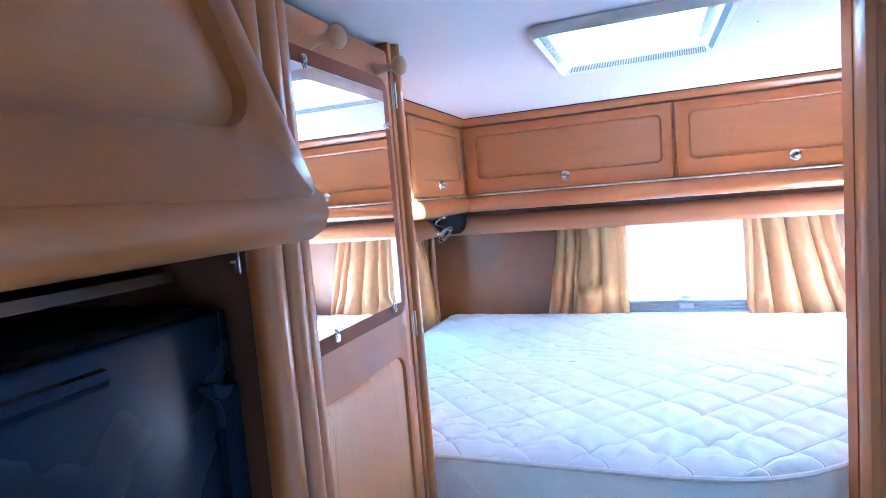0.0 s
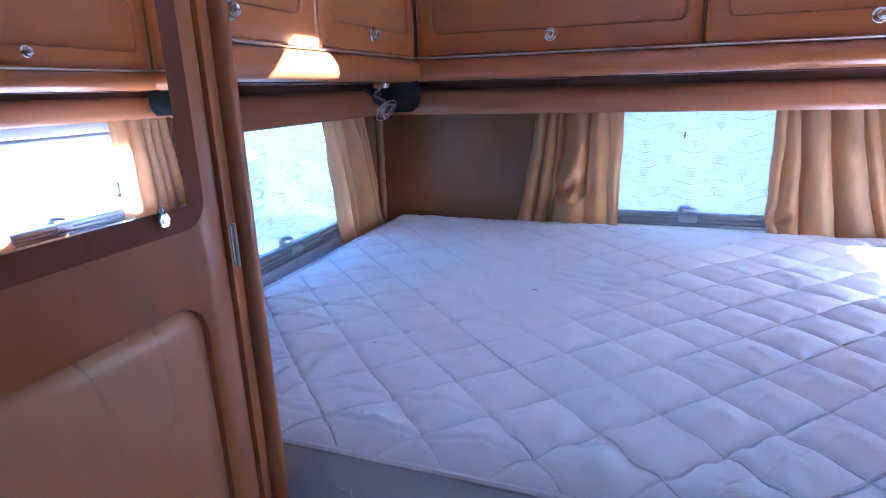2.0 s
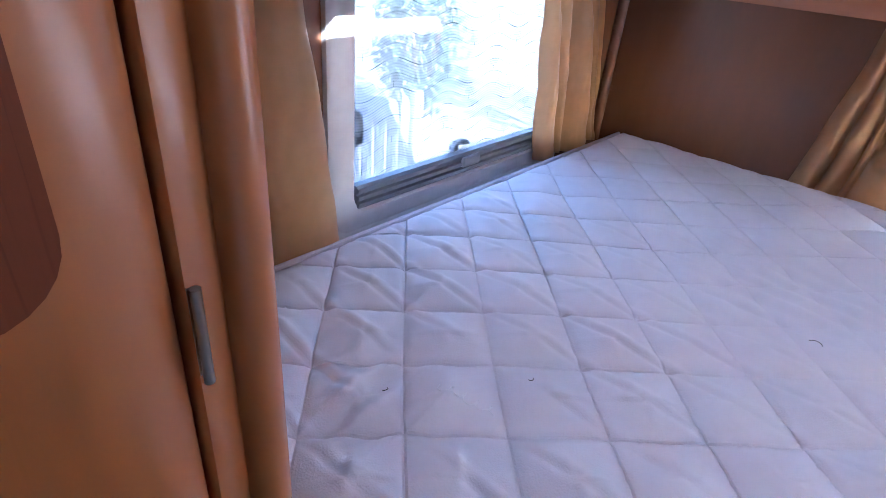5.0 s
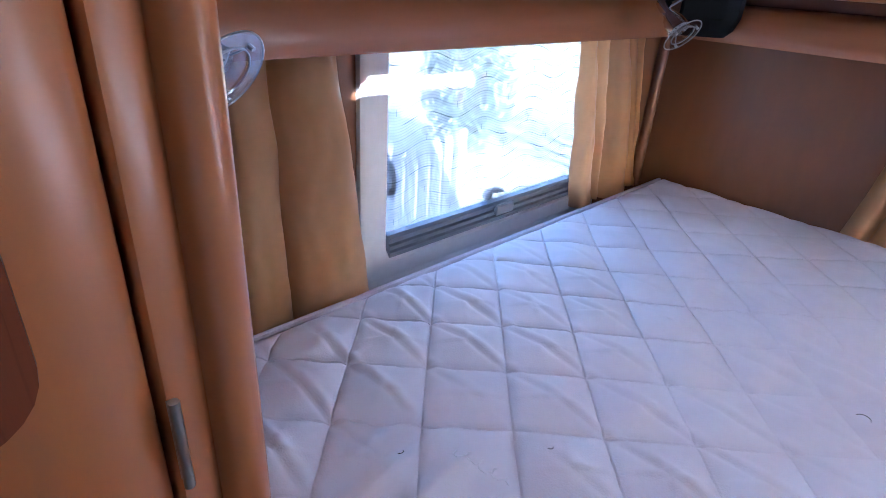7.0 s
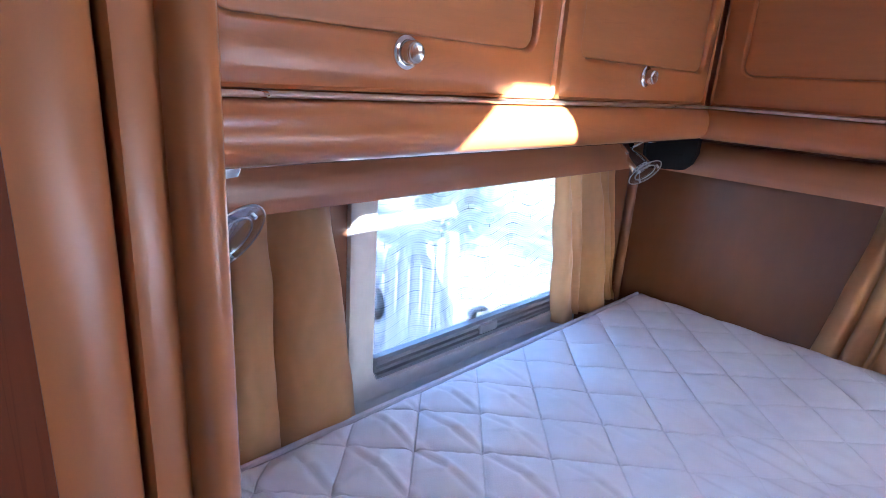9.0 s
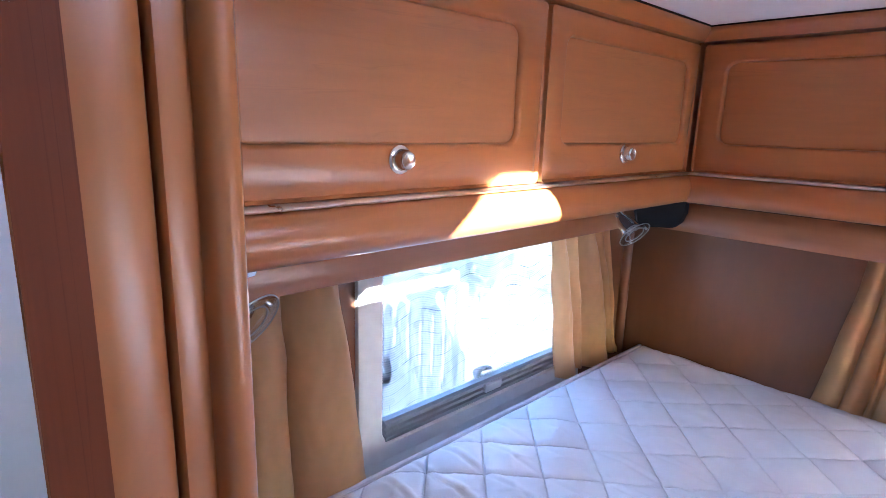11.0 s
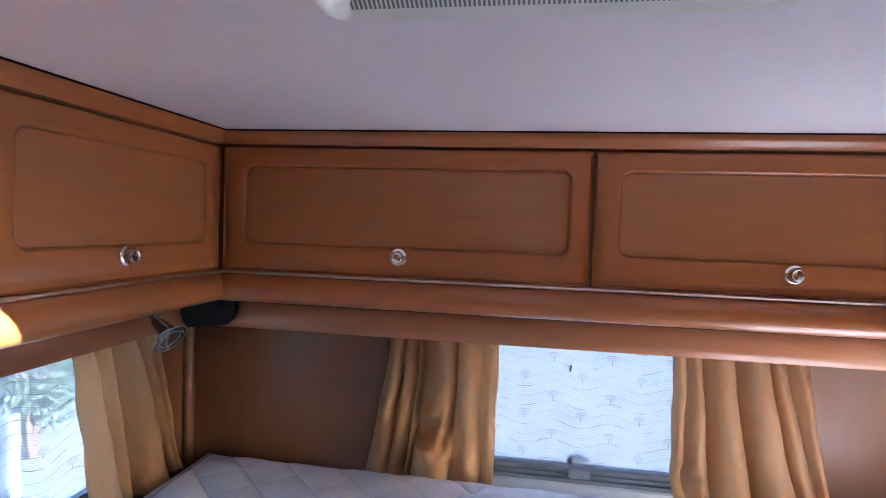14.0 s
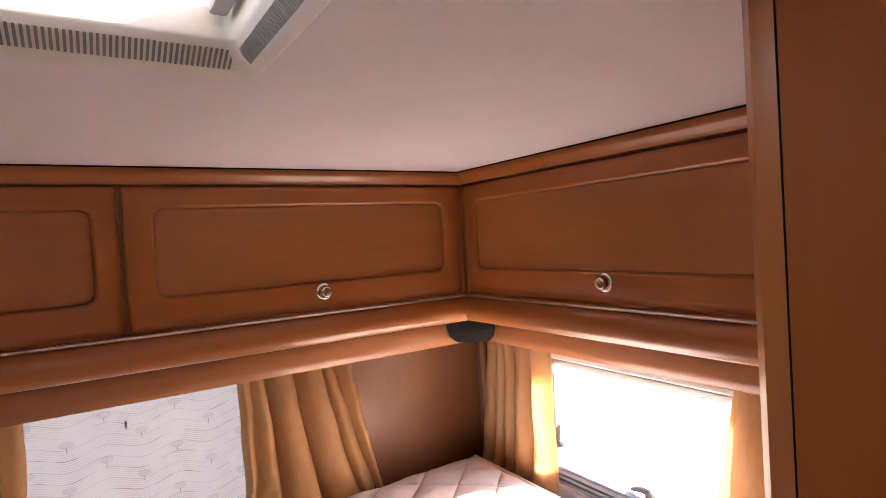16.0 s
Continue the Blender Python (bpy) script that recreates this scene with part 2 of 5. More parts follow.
def ticking():
    """White quilted cover with faint lavender tone, small stains and woven relief."""
    m = material("quilted_ticking", (0.775, 0.775, 0.835), 0.8, var=0.05, scale=2.5, bump=0.3, bump_scale=420, fine=25, sheen=0.2)
    nd, lk = m.node_tree.nodes, m.node_tree.links
    b = nd["Principled BSDF"]
    src = b.inputs["Base Color"].links[0].from_socket
    tc = next(n for n in nd if n.type == "TEX_COORD")
    n = nd.new("ShaderNodeTexNoise")
    n.inputs["Scale"].default_value, n.inputs["Detail"].default_value = 3.1, 7
    lk.new(tc.outputs["Object"], n.inputs["Vector"])
    r = nd.new("ShaderNodeValToRGB")
    r.color_ramp.elements[0].position, r.color_ramp.elements[1].position = 0.56, 0.72
    r.color_ramp.elements[1].color = (0.22, 0.22, 0.22, 1)
    r.color_ramp.elements[0].color = (0, 0, 0, 1)
    lk.new(n.outputs["Fac"], r.inputs["Fac"])
    mx = nd.new("ShaderNodeMix")
    mx.data_type = "RGBA"
    lk.new(r.outputs["Color"], mx.inputs["Factor"])
    lk.new(src, mx.inputs["A"])
    mx.inputs["B"].default_value = (0.55, 0.46, 0.42, 1)
    lk.new(mx.outputs["Result"], b.inputs["Base Color"])
    return m


def stitched(m):
    """Stitch lines of the quilting as fine relief, on the same diamonds as the padding."""
    nd, lk = m.node_tree.nodes, m.node_tree.links

    def op(kind, a, b=None):
        n = nd.new("ShaderNodeMath")
        n.operation = kind
        for i, v in enumerate((a, b)):
            if isinstance(v, (int, float)):
                n.inputs[i].default_value = v
            elif v is not None:
                lk.new(v, n.inputs[i])
        return n.outputs[0]

    tc = next(n for n in nd if n.type == "TEX_COORD")
    sp = nd.new("ShaderNodeSeparateXYZ")
    lk.new(tc.outputs["Object"], sp.inputs[0])
    x, y = op("ADD", sp.outputs[0], 0.85), op("ADD", sp.outputs[1], 2.6)
    r = math.sqrt(2)
    u = op("SUBTRACT", op("DIVIDE", op("ADD", x, y), r), 1.885)
    v = op("SUBTRACT", op("DIVIDE", op("SUBTRACT", y, x), r), 1.888)
    out = []
    for p, q, k in ((u, v, 9), (v, u, 7)):
        w = op("ADD", p, op("ADD", op("MULTIPLY", op("SINE", op("MULTIPLY", q, k)), 0.0015), op("MULTIPLY", op("SINE", op("ADD", op("MULTIPLY", q, 4.3), k)), 0.003)))
        f = op("SUBTRACT", op("FRACT", op("ADD", op("DIVIDE", w, 0.1235), 0.5)), 0.5)
        out.append(op("MULTIPLY", op("ABSOLUTE", f), 0.1235))
    d = op("MINIMUM", op("DIVIDE", op("MINIMUM", out[0], out[1]), 0.0030), 1.0)
    bp = nd.new("ShaderNodeBump")
    bp.inputs["Distance"].default_value = 0.0032
    fade = nd.new("ShaderNodeTexNoise")
    fade.inputs["Scale"].default_value = 4.0
    lk.new(tc.outputs["Object"], fade.inputs["Vector"])
    rg = nd.new("ShaderNodeMapRange")
    rg.inputs["From Min"].default_value, rg.inputs["From Max"].default_value = 0.35, 0.65
    rg.inputs["To Min"].default_value, rg.inputs["To Max"].default_value = 0.35, 1.0
    lk.new(fade.outputs["Fac"], rg.inputs["Value"])
    dx, dy = op("ADD", sp.outputs[0], 0.33), op("ADD", sp.outputs[1], 0.02)
    worn = nd.new("ShaderNodeMapRange")
    worn.inputs["From Min"].default_value, worn.inputs["From Max"].default_value = 0.02, 0.16
    worn.inputs["To Min"].default_value = 0.25
    lk.new(op("ADD", op("MULTIPLY", dx, dx), op("MULTIPLY", dy, dy)), worn.inputs["Value"])
    lk.new(op("MULTIPLY", rg.outputs["Result"], worn.outputs["Result"]), bp.inputs["Strength"])
    b = nd["Principled BSDF"]
    lk.new(d, bp.inputs["Height"])
    lk.new(b.inputs["Normal"].links[0].from_socket, bp.inputs["Normal"])
    lk.new(bp.outputs["Normal"], b.inputs["Normal"])
    return m


# side border lightened and blued: daylight from the front put into its colour
border_mat = material("smooth_ticking_lit", (0.86, 0.88, 0.93), 0.7, var=0.04, scale=5, bump=0.3, bump_scale=300, fine=60, sheen=0.2)
ticking_mat = stitched(ticking())


def glass_material(name, tint=(1, 1, 1)):
    m = bpy.data.materials.new(name)
    m.use_nodes = True
    b = m.node_tree.nodes["Principled BSDF"]
    b.inputs["Base Color"].default_value = (*tint, 1)
    b.inputs["Roughness"].default_value = 0.02
    b.inputs["Transmission Weight"].default_value = 1.0
    b.inputs["IOR"].default_value = 1.45
    return m


clear_glass = glass_material("lamp_glass", (0.93, 0.97, 0.95))


def pane_material(name, gloss=0.06, tint=(0.97, 0.98, 0.99)):
    """Thin acrylic: mostly see-through, a little mirror."""
    m = bpy.data.materials.new(name)
    m.use_nodes = True
    nd, lk = m.node_tree.nodes, m.node_tree.links
    nd.remove(nd["Principled BSDF"])
    tr, gl = nd.new("ShaderNodeBsdfTransparent"), nd.new("ShaderNodeBsdfGlossy")
    tr.inputs["Color"].default_value = (*tint, 1)
    gl.inputs["Roughness"].default_value = 0.03
    mx = nd.new("ShaderNodeMixShader")
    mx.inputs[0].default_value = gloss
    lk.new(tr.outputs[0], mx.inputs[1])
    lk.new(gl.outputs[0], mx.inputs[2])
    lk.new(mx.outputs[0], nd["Material Output"].inputs["Surface"])
    return m


pane_mat = pane_material("acrylic_pane")


ring_glass = pane_material("polished_ring_glass", 0.26, (0.88, 0.91, 0.90))


def thin_cloth(name, colour, cover, glow):
    """Open weave or milky sheet: part see-through, part scattering."""
    m = bpy.data.materials.new(name)
    m.use_nodes = True
    nd, lk = m.node_tree.nodes, m.node_tree.links
    nd.remove(nd["Principled BSDF"])
    tr, tl, df = nd.new("ShaderNodeBsdfTransparent"), nd.new("ShaderNodeBsdfTranslucent"), nd.new("ShaderNodeBsdfDiffuse")
    tl.inputs["Color"].default_value = df.inputs["Color"].default_value = (*colour, 1)
    a, b = nd.new("ShaderNodeMixShader"), nd.new("ShaderNodeMixShader")
    a.inputs[0].default_value, b.inputs[0].default_value = glow, cover
    lk.new(df.outputs[0], a.inputs[1])
    lk.new(tl.outputs[0], a.inputs[2])
    lk.new(tr.outputs[0], b.inputs[1])
    lk.new(a.outputs[0], b.inputs[2])
    lk.new(b.outputs[0], nd["Material Output"].inputs["Surface"])
    return m


mesh_mat = thin_cloth("flyscreen_mesh", (0.35, 0.35, 0.34), 0.22, 0.4)
lid_mat = thin_cloth("milky_acrylic", (0.38, 0.36, 0.32), 1.0, 0.65)


def mirror_material():
    m = bpy.data.materials.new("silvered_glass")
    m.use_nodes = True
    b = m.node_tree.nodes["Principled BSDF"]
    b.inputs["Base Color"].default_value = (0.93, 0.94, 0.93, 1)
    b.inputs["Metallic"].default_value = 1.0
    b.inputs["Roughness"].default_value = 0.012
    return m


mirror_mat = mirror_material()


def sheer_material(name, across, density, tint, ink_share=0.8, rib=0.22, line=0.42):
    """Sheer printed blind: fine wavy lines in bands, and small round-topped trees in rows."""
    m = bpy.data.materials.new(name)
    m.use_nodes = True
    nd, lk = m.node_tree.nodes, m.node_tree.links
    nd.remove(nd["Principled BSDF"])

    def op(kind, a, b=None, c=None):
        n = nd.new("ShaderNodeMath")
        n.operation = kind
        for i, v in enumerate((a, b, c)):
            if v is None:
                continue
            if isinstance(v, (int, float)):
                n.inputs[i].default_value = v
            else:
                lk.new(v, n.inputs[i])
        return n.outputs[0]

    tc = nd.new("ShaderNodeTexCoord")
    sp = nd.new("ShaderNodeSeparateXYZ")
    lk.new(tc.outputs["Object"], sp.inputs[0])
    h, z = sp.outputs[across], sp.outputs[2]
    PITCH, ROW = 0.170, 0.059
    wave = op("MULTIPLY", op("COSINE", op("MULTIPLY", h, 2 * math.pi / PITCH)), 0.0105)
    zz = op("ADD", z, wave)
    ribs = op("LESS_THAN", op("FRACT", op("MULTIPLY", zz, 1 / 0.0059)), 0.36)
    bold = op("LESS_THAN", op("FRACT", op("MULTIPLY", zz, 1 / ROW)), 0.045)
    twin = op("LESS_THAN", op("ABSOLUTE", op("SUBTRACT", op("FRACT", op("MULTIPLY", zz, 1 / ROW)), 0.50)), 0.018)
    row = op("FLOOR", op("MULTIPLY", z, 1 / ROW))
    hx = op("ADD", op("MULTIPLY", h, 1 / PITCH), op("MULTIPLY", row, 0.5))
    fx = op("MULTIPLY", op("SUBTRACT", op("FRACT", hx), 0.5), PITCH)
    fz = op("MULTIPLY", op("SUBTRACT", op("FRACT", op("MULTIPLY", z, 1 / ROW)), 0.55), ROW)
    rad = op("SQRT", op("ADD", op("MULTIPLY", fx, fx), op("MULTIPLY", op("MULTIPLY", fz, fz), 2.6)))
    crown = op("LESS_THAN", rad, 0.0165)
    speck = nd.new("ShaderNodeTexNoise")
    speck.inputs["Scale"].default_value = 420
    lk.new(tc.outputs["Object"], speck.inputs["Vector"])
    crown = op("MULTIPLY", crown, op("ADD", op("MULTIPLY", speck.outputs["Fac"], 0.5), 0.08))
    worn = nd.new("ShaderNodeTexNoise")
    worn.inputs["Scale"].default_value = 16
    lk.new(tc.outputs["Object"], worn.inputs["Vector"])
    keep = nd.new("ShaderNodeMapRange")
    keep.inputs["From Min"].default_value, keep.inputs["From Max"].default_value = 0.40, 0.62
    lk.new(worn.outputs["Fac"], keep.inputs["Value"])
    bold = op("MULTIPLY", bold, keep.outputs["Result"])
    ribs = op("MULTIPLY", ribs, op("ADD", op("MULTIPLY", keep.outputs["Result"], 0.6), 0.4))
    stem = op("MULTIPLY", op("LESS_THAN", op("ABSOLUTE", fx), 0.0009), op("MULTIPLY", op("LESS_THAN", fz, -0.007), op("GREATER_THAN", fz, -0.021)))
    tree = op("MAXIMUM", op("MULTIPLY", crown, 0.6), op("MULTIPLY", stem, 0.75))
    mark = op("MINIMUM", op("ADD", op("ADD", op("MULTIPLY", ribs, rib), op("ADD", op("MULTIPLY", bold, line), op("MULTIPLY", twin, line * 0.5))), tree), 1.0)
    tr, tl, df = nd.new("ShaderNodeBsdfTransparent"), nd.new("ShaderNodeBsdfTranslucent"), nd.new("ShaderNodeBsdfDiffuse")
    tl.inputs["Color"].default_value = (*tint, 1)
    df.inputs["Color"].default_value = (*[v * 0.9 for v in tint], 1)
    ink = nd.new("ShaderNodeBsdfDiffuse")
    ink.inputs["Color"].default_value = (0.07, 0.07, 0.07, 1)
    cl = nd.new("ShaderNodeMixShader")
    cl.inputs[0].default_value = 0.35
    lk.new(tl.outputs[0], cl.inputs[1])
    lk.new(df.outputs[0], cl.inputs[2])
    base = nd.new("ShaderNodeMixShader")
    base.inputs[0].default_value = density
    lk.new(tr.outputs[0], base.inputs[1])
    lk.new(cl.outputs[0], base.inputs[2])
    fin = nd.new("ShaderNodeMixShader")
    lk.new(op("MULTIPLY", mark, ink_share), fin.inputs[0])
    lk.new(base.outputs[0], fin.inputs[1])
    lk.new(ink.outputs[0], fin.inputs[2])
    lk.new(fin.outputs[0], nd["Material Output"].inputs["Surface"])
    return m


# one printed fabric in three; each window's brightness goes into tint and density
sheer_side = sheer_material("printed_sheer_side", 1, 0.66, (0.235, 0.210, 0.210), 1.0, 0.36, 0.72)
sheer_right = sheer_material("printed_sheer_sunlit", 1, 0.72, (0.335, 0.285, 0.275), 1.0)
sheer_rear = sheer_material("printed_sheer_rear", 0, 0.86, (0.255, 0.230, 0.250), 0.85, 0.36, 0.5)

# ---- plan, metres ----
LEFT, RIGHT, REAR, FRONT = -0.36, 2.04, 3.46, -1.8
CEIL, BED = 1.97, 1.02
CAB_X0, CAB_X1, CAB_Y = 0.0, 1.69, 3.0
CAB_Z0, CAB_Z1 = 1.635, 1.935
SKY = (0.585, 1.84, 0.922, 2.215)


def wall_with_hole(bm, axis, at, thick, a0, a1, z0, z1, hole):
    """A wall across x or y with one opening (h0, h1, hz0, hz1)."""
    h0, h1, hz0, hz1 = hole
    for p0, p1, q0, q1 in ((a0, h0, z0, z1), (h1, a1, z0, z1), (h0, h1, z0, hz0), (h0, h1, hz1, z1)):
        if axis == "x":
            box(bm, at, p0, q0, at + thick, p1, q1)
        else:
            box(bm, p0, at, q0, p1, at + thick, q1)
    return bm


WIN_L = (2.33, 3.08, 1.0, 1.46)
WIN_R = (2.40, 3.08, 1.0, 1.395)
# the next two openings are unseen, added and sized for the light inside
FILL_F = (0.75, 1.05, 1.15, 1.40)
FILL_K = (-1.55, 0.30, 0.92, 1.52)
WIN_B = (0.56, 1.26, 1.0, 1.46)
bm = wall_with_hole(bmesh.new(), "x", LEFT - 0.035, 0.035, 0.42, REAR + 0.035, -0.05, CEIL + 0.05, WIN_L)
# front length of the wall, with its added light opening
wall_with_hole(bm, "x", LEFT - 0.035, 0.035, FRONT, 0.42, -0.05, CEIL + 0.05, FILL_K)
single("wall_left", bm, wall_mat, "cherry-coloured foil wall with a window", "wall", kind="structure", smooth=None)
single("wall_right", wall_with_hole(bmesh.new(), "x", RIGHT, 0.035, FRONT, REAR + 0.035, -0.05, CEIL + 0.05, WIN_R), wall_mat, "cherry-coloured foil wall with a window", "wall", kind="structure", smooth=None)
single("wall_rear", wall_with_hole(bmesh.new(), "y", REAR, 0.035, LEFT, RIGHT, -0.05, CEIL + 0.05, WIN_B), wall_mat, "cherry-coloured foil wall with a window", "wall", kind="structure", smooth=None)
single("wall_front", wall_with_hole(bmesh.new(), "y", FRONT - 0.035, 0.035, LEFT, RIGHT, -0.05, CEIL + 0.05, FILL_F), wall_mat, "cherry-coloured foil wall with an added, unseen opening for light", "wall", kind="structure", smooth=None)
single("floor", boxed(LEFT - 0.035, FRONT - 0.035, -0.05, RIGHT + 0.035, REAR + 0.035, 0.0), carpet, "brown carpeted caravan floor", "floor", kind="structure", smooth=None)
bm = bmesh.new()
x0, y0, x1, y1 = SKY
for a in ((LEFT, FRONT, x0, REAR), (x1, FRONT, RIGHT, REAR), (x0, FRONT, x1, y0), (x0, y1, x1, REAR)):
    box(bm, a[0], a[1], CEIL, a[2], a[3], CEIL + 0.035)
single("ceiling", bm, ceiling_mat, "pale vinyl caravan ceiling with a roof hatch", "ceiling", kind="structure", smooth=None)

# corner mouldings behind the curtains
for name, x in (("trim", LEFT + 0.012), ("trim", RIGHT - 0.012)):
    bm = tube(bmesh.new(), [(x, 3.405, 0.95), (x, 3.405, 1.56)], 0.017, 12)
    single(name, bm, wall_mat, "rounded upright wooden corner moulding", "trim", kind="structure")


# ---- overhead lockers ----
def locker_door(parent, centre, across, out, w, h, pan, mat, pmat, knob_at):
    """A door leaf with a recessed panel (a0, a1, b0, b1 about the centre) and a push knob."""
    up = (0, 0, 1)
    pa0, pa1, pb0, pb1 = pan
    pc = Vector(centre) + Vector(across) * ((pa0 + pa1) / 2) + Vector(up) * ((pb0 + pb1) / 2)
    pw, ph = pa1 - pa0, pb1 - pb0
    bm = bmesh.new()
    outer = rounded(w, h, 0.010)
    loops = [placed(outer, centre, across, up, out, -0.018), placed(outer, centre, across, up, out, -0.012),
             placed(rounded(w - 0.004, h - 0.004, 0.009), centre, across, up, out, -0.002)]
    for inset, roll in ((0.006, 0.0085), (0.011, 0.0055), (0.017, 0.0028), (0.024, 0.0)):
        ring = placed(rounded(w - 2 * inset, h - 2 * inset, 0.007), centre, across, up, out, 0.0)
        foot = centre[2] - h / 2 + inset + 0.008
        loops.append([q - Vector(out) * (roll if q.z < foot else 0.0) for q in ring])
    for grow, depth in ((0.014, 0.0), (0.011, -0.0004), (0.007, -0.0018), (0.003, -0.0045), (0.0, -0.0085), (0.0, -0.0105)):
        loops.append(placed(rounded(pw + grow, ph + grow, 0.022 + grow / 2), pc, across, up, out, depth))
    bridge(bm, loops, True, False)
    door = part("door", bm, mat, parent)
    bm = bmesh.new()
    loops = [placed(rounded(pw, ph, 0.022), pc, across, up, out, -0.0098), placed(rounded(pw - 0.003, ph - 0.003, 0.0205), pc, across, up, out, -0.0086), placed(rounded(pw - 0.010, ph - 0.010, 0.017), pc, across, up, out, -0.0082)]
    bridge(bm, loops, False, True)
    part("panel", bm, pmat, door, "inset wood panel with rounded corners")
    k = Vector(centre) + Vector(across) * knob_at[0] + Vector(up) * knob_at[1]
    bm = lathe(bmesh.new(), k, out, [(-0.001, 0.0), (-0.001, 0.0195), (0.0025, 0.0195), (0.0045, 0.0175), (0.005, 0.0145), (0.004, 0.0135)], 28)
    part("rosette", bm, chrome, door, "chrome knob ring")
    bm = lathe(bmesh.new(), k, out, [(0.003, 0.0135), (0.017, 0.0132), (0.0195, 0.0122), (0.0205, 0.0108), (0.0192, 0.0085), (0.0185, 0.0)], 28)
    part("knob", bm, knob_metal, door, "satin metal push knob")
    return door


def locker(at, centre, across, out, w, pan, knob_at, mat, pmat, depth, label):
    ob = thing("overhead_locker", at, label, "cabinet", "overhead lockers over the bed")
    h = CAB_Z1 - CAB_Z0
    a, o, c = Vector(across), Vector(out), Vector(centre)
    corner1 = c - a * (w / 2) - o * depth - Vector((0, 0, h / 2))
    corner2 = c + a * (w / 2) - o * 0.02 + Vector((0, 0, h / 2))
    lo = [min(corner1[i], corner2[i]) for i in range(3)]
    hi = [max(corner1[i], corner2[i]) for i in range(3)]
    part("body", boxed(*lo, *hi), mat, ob, smooth=None)
    locker_door(ob, centre, across, out, w - 0.004, h - 0.003, pan, mat, pmat, knob_at)
    return ob


for x0, x1 in ((LEFT + 0.002, CAB_X0 - 0.006), (CAB_X1 + 0.006, RIGHT - 0.002)):
    single("trim", boxed(x0, CAB_Y + 0.004, CAB_Z0 - 0.004, x1, REAR - 0.002, CEIL - 0.001), wood_z, "plain corner filler between the lockers", "trim", kind="structure", smooth=None)
ZC = (CAB_Z0 + CAB_Z1) / 2
LABEL = "cherry-coloured overhead locker, closed, with inset panel and metal knob"
KZ = 1.685 - ZC
PB = (1.706 - ZC, 1.888 - ZC)
locker((-0.18, 2.13, CAB_Z0), (0, 2.122, ZC), (0, 1, 0), (1, 0, 0), 0.57, (1.866 - 2.122, 2.340 - 2.122, *PB), (2.094 - 2.122, KZ), wood_y, panel_y, 0.355, "wide cherry-coloured overhead locker, closed, beside the wardrobe")
locker((-0.18, 2.70, CAB_Z0), (0, 2.704, ZC), (0, 1, 0), (1, 0, 0), 0.588, (2.464 - 2.704, 2.946 - 2.704, *PB), (2.686 - 2.704, KZ), wood_y, panel_y, 0.355, "cherry-coloured overhead locker, closed, in the corner above the bed")
locker((0.43, 3.23, CAB_Z0), (0.436, CAB_Y, ZC), (1, 0, 0), (0, -1, 0), 0.868, (0.062 - 0.436, 0.822 - 0.436, *PB), (0.443 - 0.436, KZ), wood_x, panel_x, 0.455, LABEL)
locker((1.28, 3.23, CAB_Z0), (1.280, CAB_Y, ZC), (1, 0, 0), (0, -1, 0), 0.818, (0.929 - 1.280, 1.626 - 1.280, *PB), (1.279 - 1.280, KZ), wood_x, panel_x, 0.455, LABEL)
locker((1.87, 2.54, CAB_Z0), (CAB_X1, 2.46, ZC), (0, 1, 0), (-1, 0, 0), 1.076, (2.05 - 2.46, 2.946 - 2.46, *PB), (2.509 - 2.46, KZ), wood_y, panel_y, 0.345, "long cherry-coloured overhead locker, closed, beside the washroom partition")

# valances, cornices, metal strips and pelmets
VAL = [(0.34, 0.0), (0.002, 0.0), (-0.010, -0.004), (-0.019, -0.016), (-0.023, -0.032), (-0.021, -0.048), (-0.013, -0.060), (0.002, -0.067), (0.018, -0.069), (0.34, -0.069)]
COR = [(0.30, 0.034), (-0.022, 0.034), (-0.024, 0.026), (-0.019, 0.017), (-0.010, 0.010), (-0.006, 0.002), (0.012, 0.0), (0.30, 0.0)]
STRIP = [(0.010, 0.002), (-0.007, 0.002), (-0.010, 0.0005), (-0.011, -0.0015), (-0.010, -0.0032), (-0.007, -0.0045), (0.010, -0.0045)]


def runs(profile, z, inset):
    """The three lengths of a moulding round the bed, mitre-butted."""
    return (
        (wood_x, (CAB_X0 + inset, CAB_Y, z), (CAB_X1 - inset, CAB_Y, z), (0, 1, 0), [(a, b) for a, b in profile]),
        (wood_y, (CAB_X0, 1.80, z), (CAB_X0, CAB_Y - 0.0, z), (-1, 0, 0), profile),
        (wood_y, (CAB_X1, 1.925, z), (CAB_X1, CAB_Y - 0.0, z), (1, 0, 0), profile))


for mat, a, b, side, prof in runs(VAL, CAB_Z0 - 0.006, 0.0):
    single("valance", extrude_profile(bmesh.new(), prof, a, b, side), mat, "rounded cherry-coloured valance under the lockers", "trim", kind="structure", smooth=50)
for mat, a, b, side, prof in runs(COR, CAB_Z1 + 0.0005, 0.0):
    single("cornice", extrude_profile(bmesh.new(), prof, a, b, side), mat, "cherry-coloured cornice moulding against the ceiling", "trim", kind="structure", smooth=50)
for mat, a, b, side, prof in runs(STRIP, CAB_Z0 - 0.0008, 0.0):
    single("trim", extrude_profile(bmesh.new(), prof, a, b, side), bright_metal, "thin bright metal strip below the locker doors", "trim", kind="structure", smooth=50)
SEAM = [(0.02, 0.0), (-0.0255, 0.0), (-0.0255, -0.0042), (0.02, -0.0042)]
for mat, a, b, side, prof in runs(SEAM, CEIL + 0.001, 0.0):
    single("trim", extrude_profile(bmesh.new(), prof, a, b, side), seal_mat, "dark seal between cornice and ceiling", "trim", kind="structure", smooth=None)

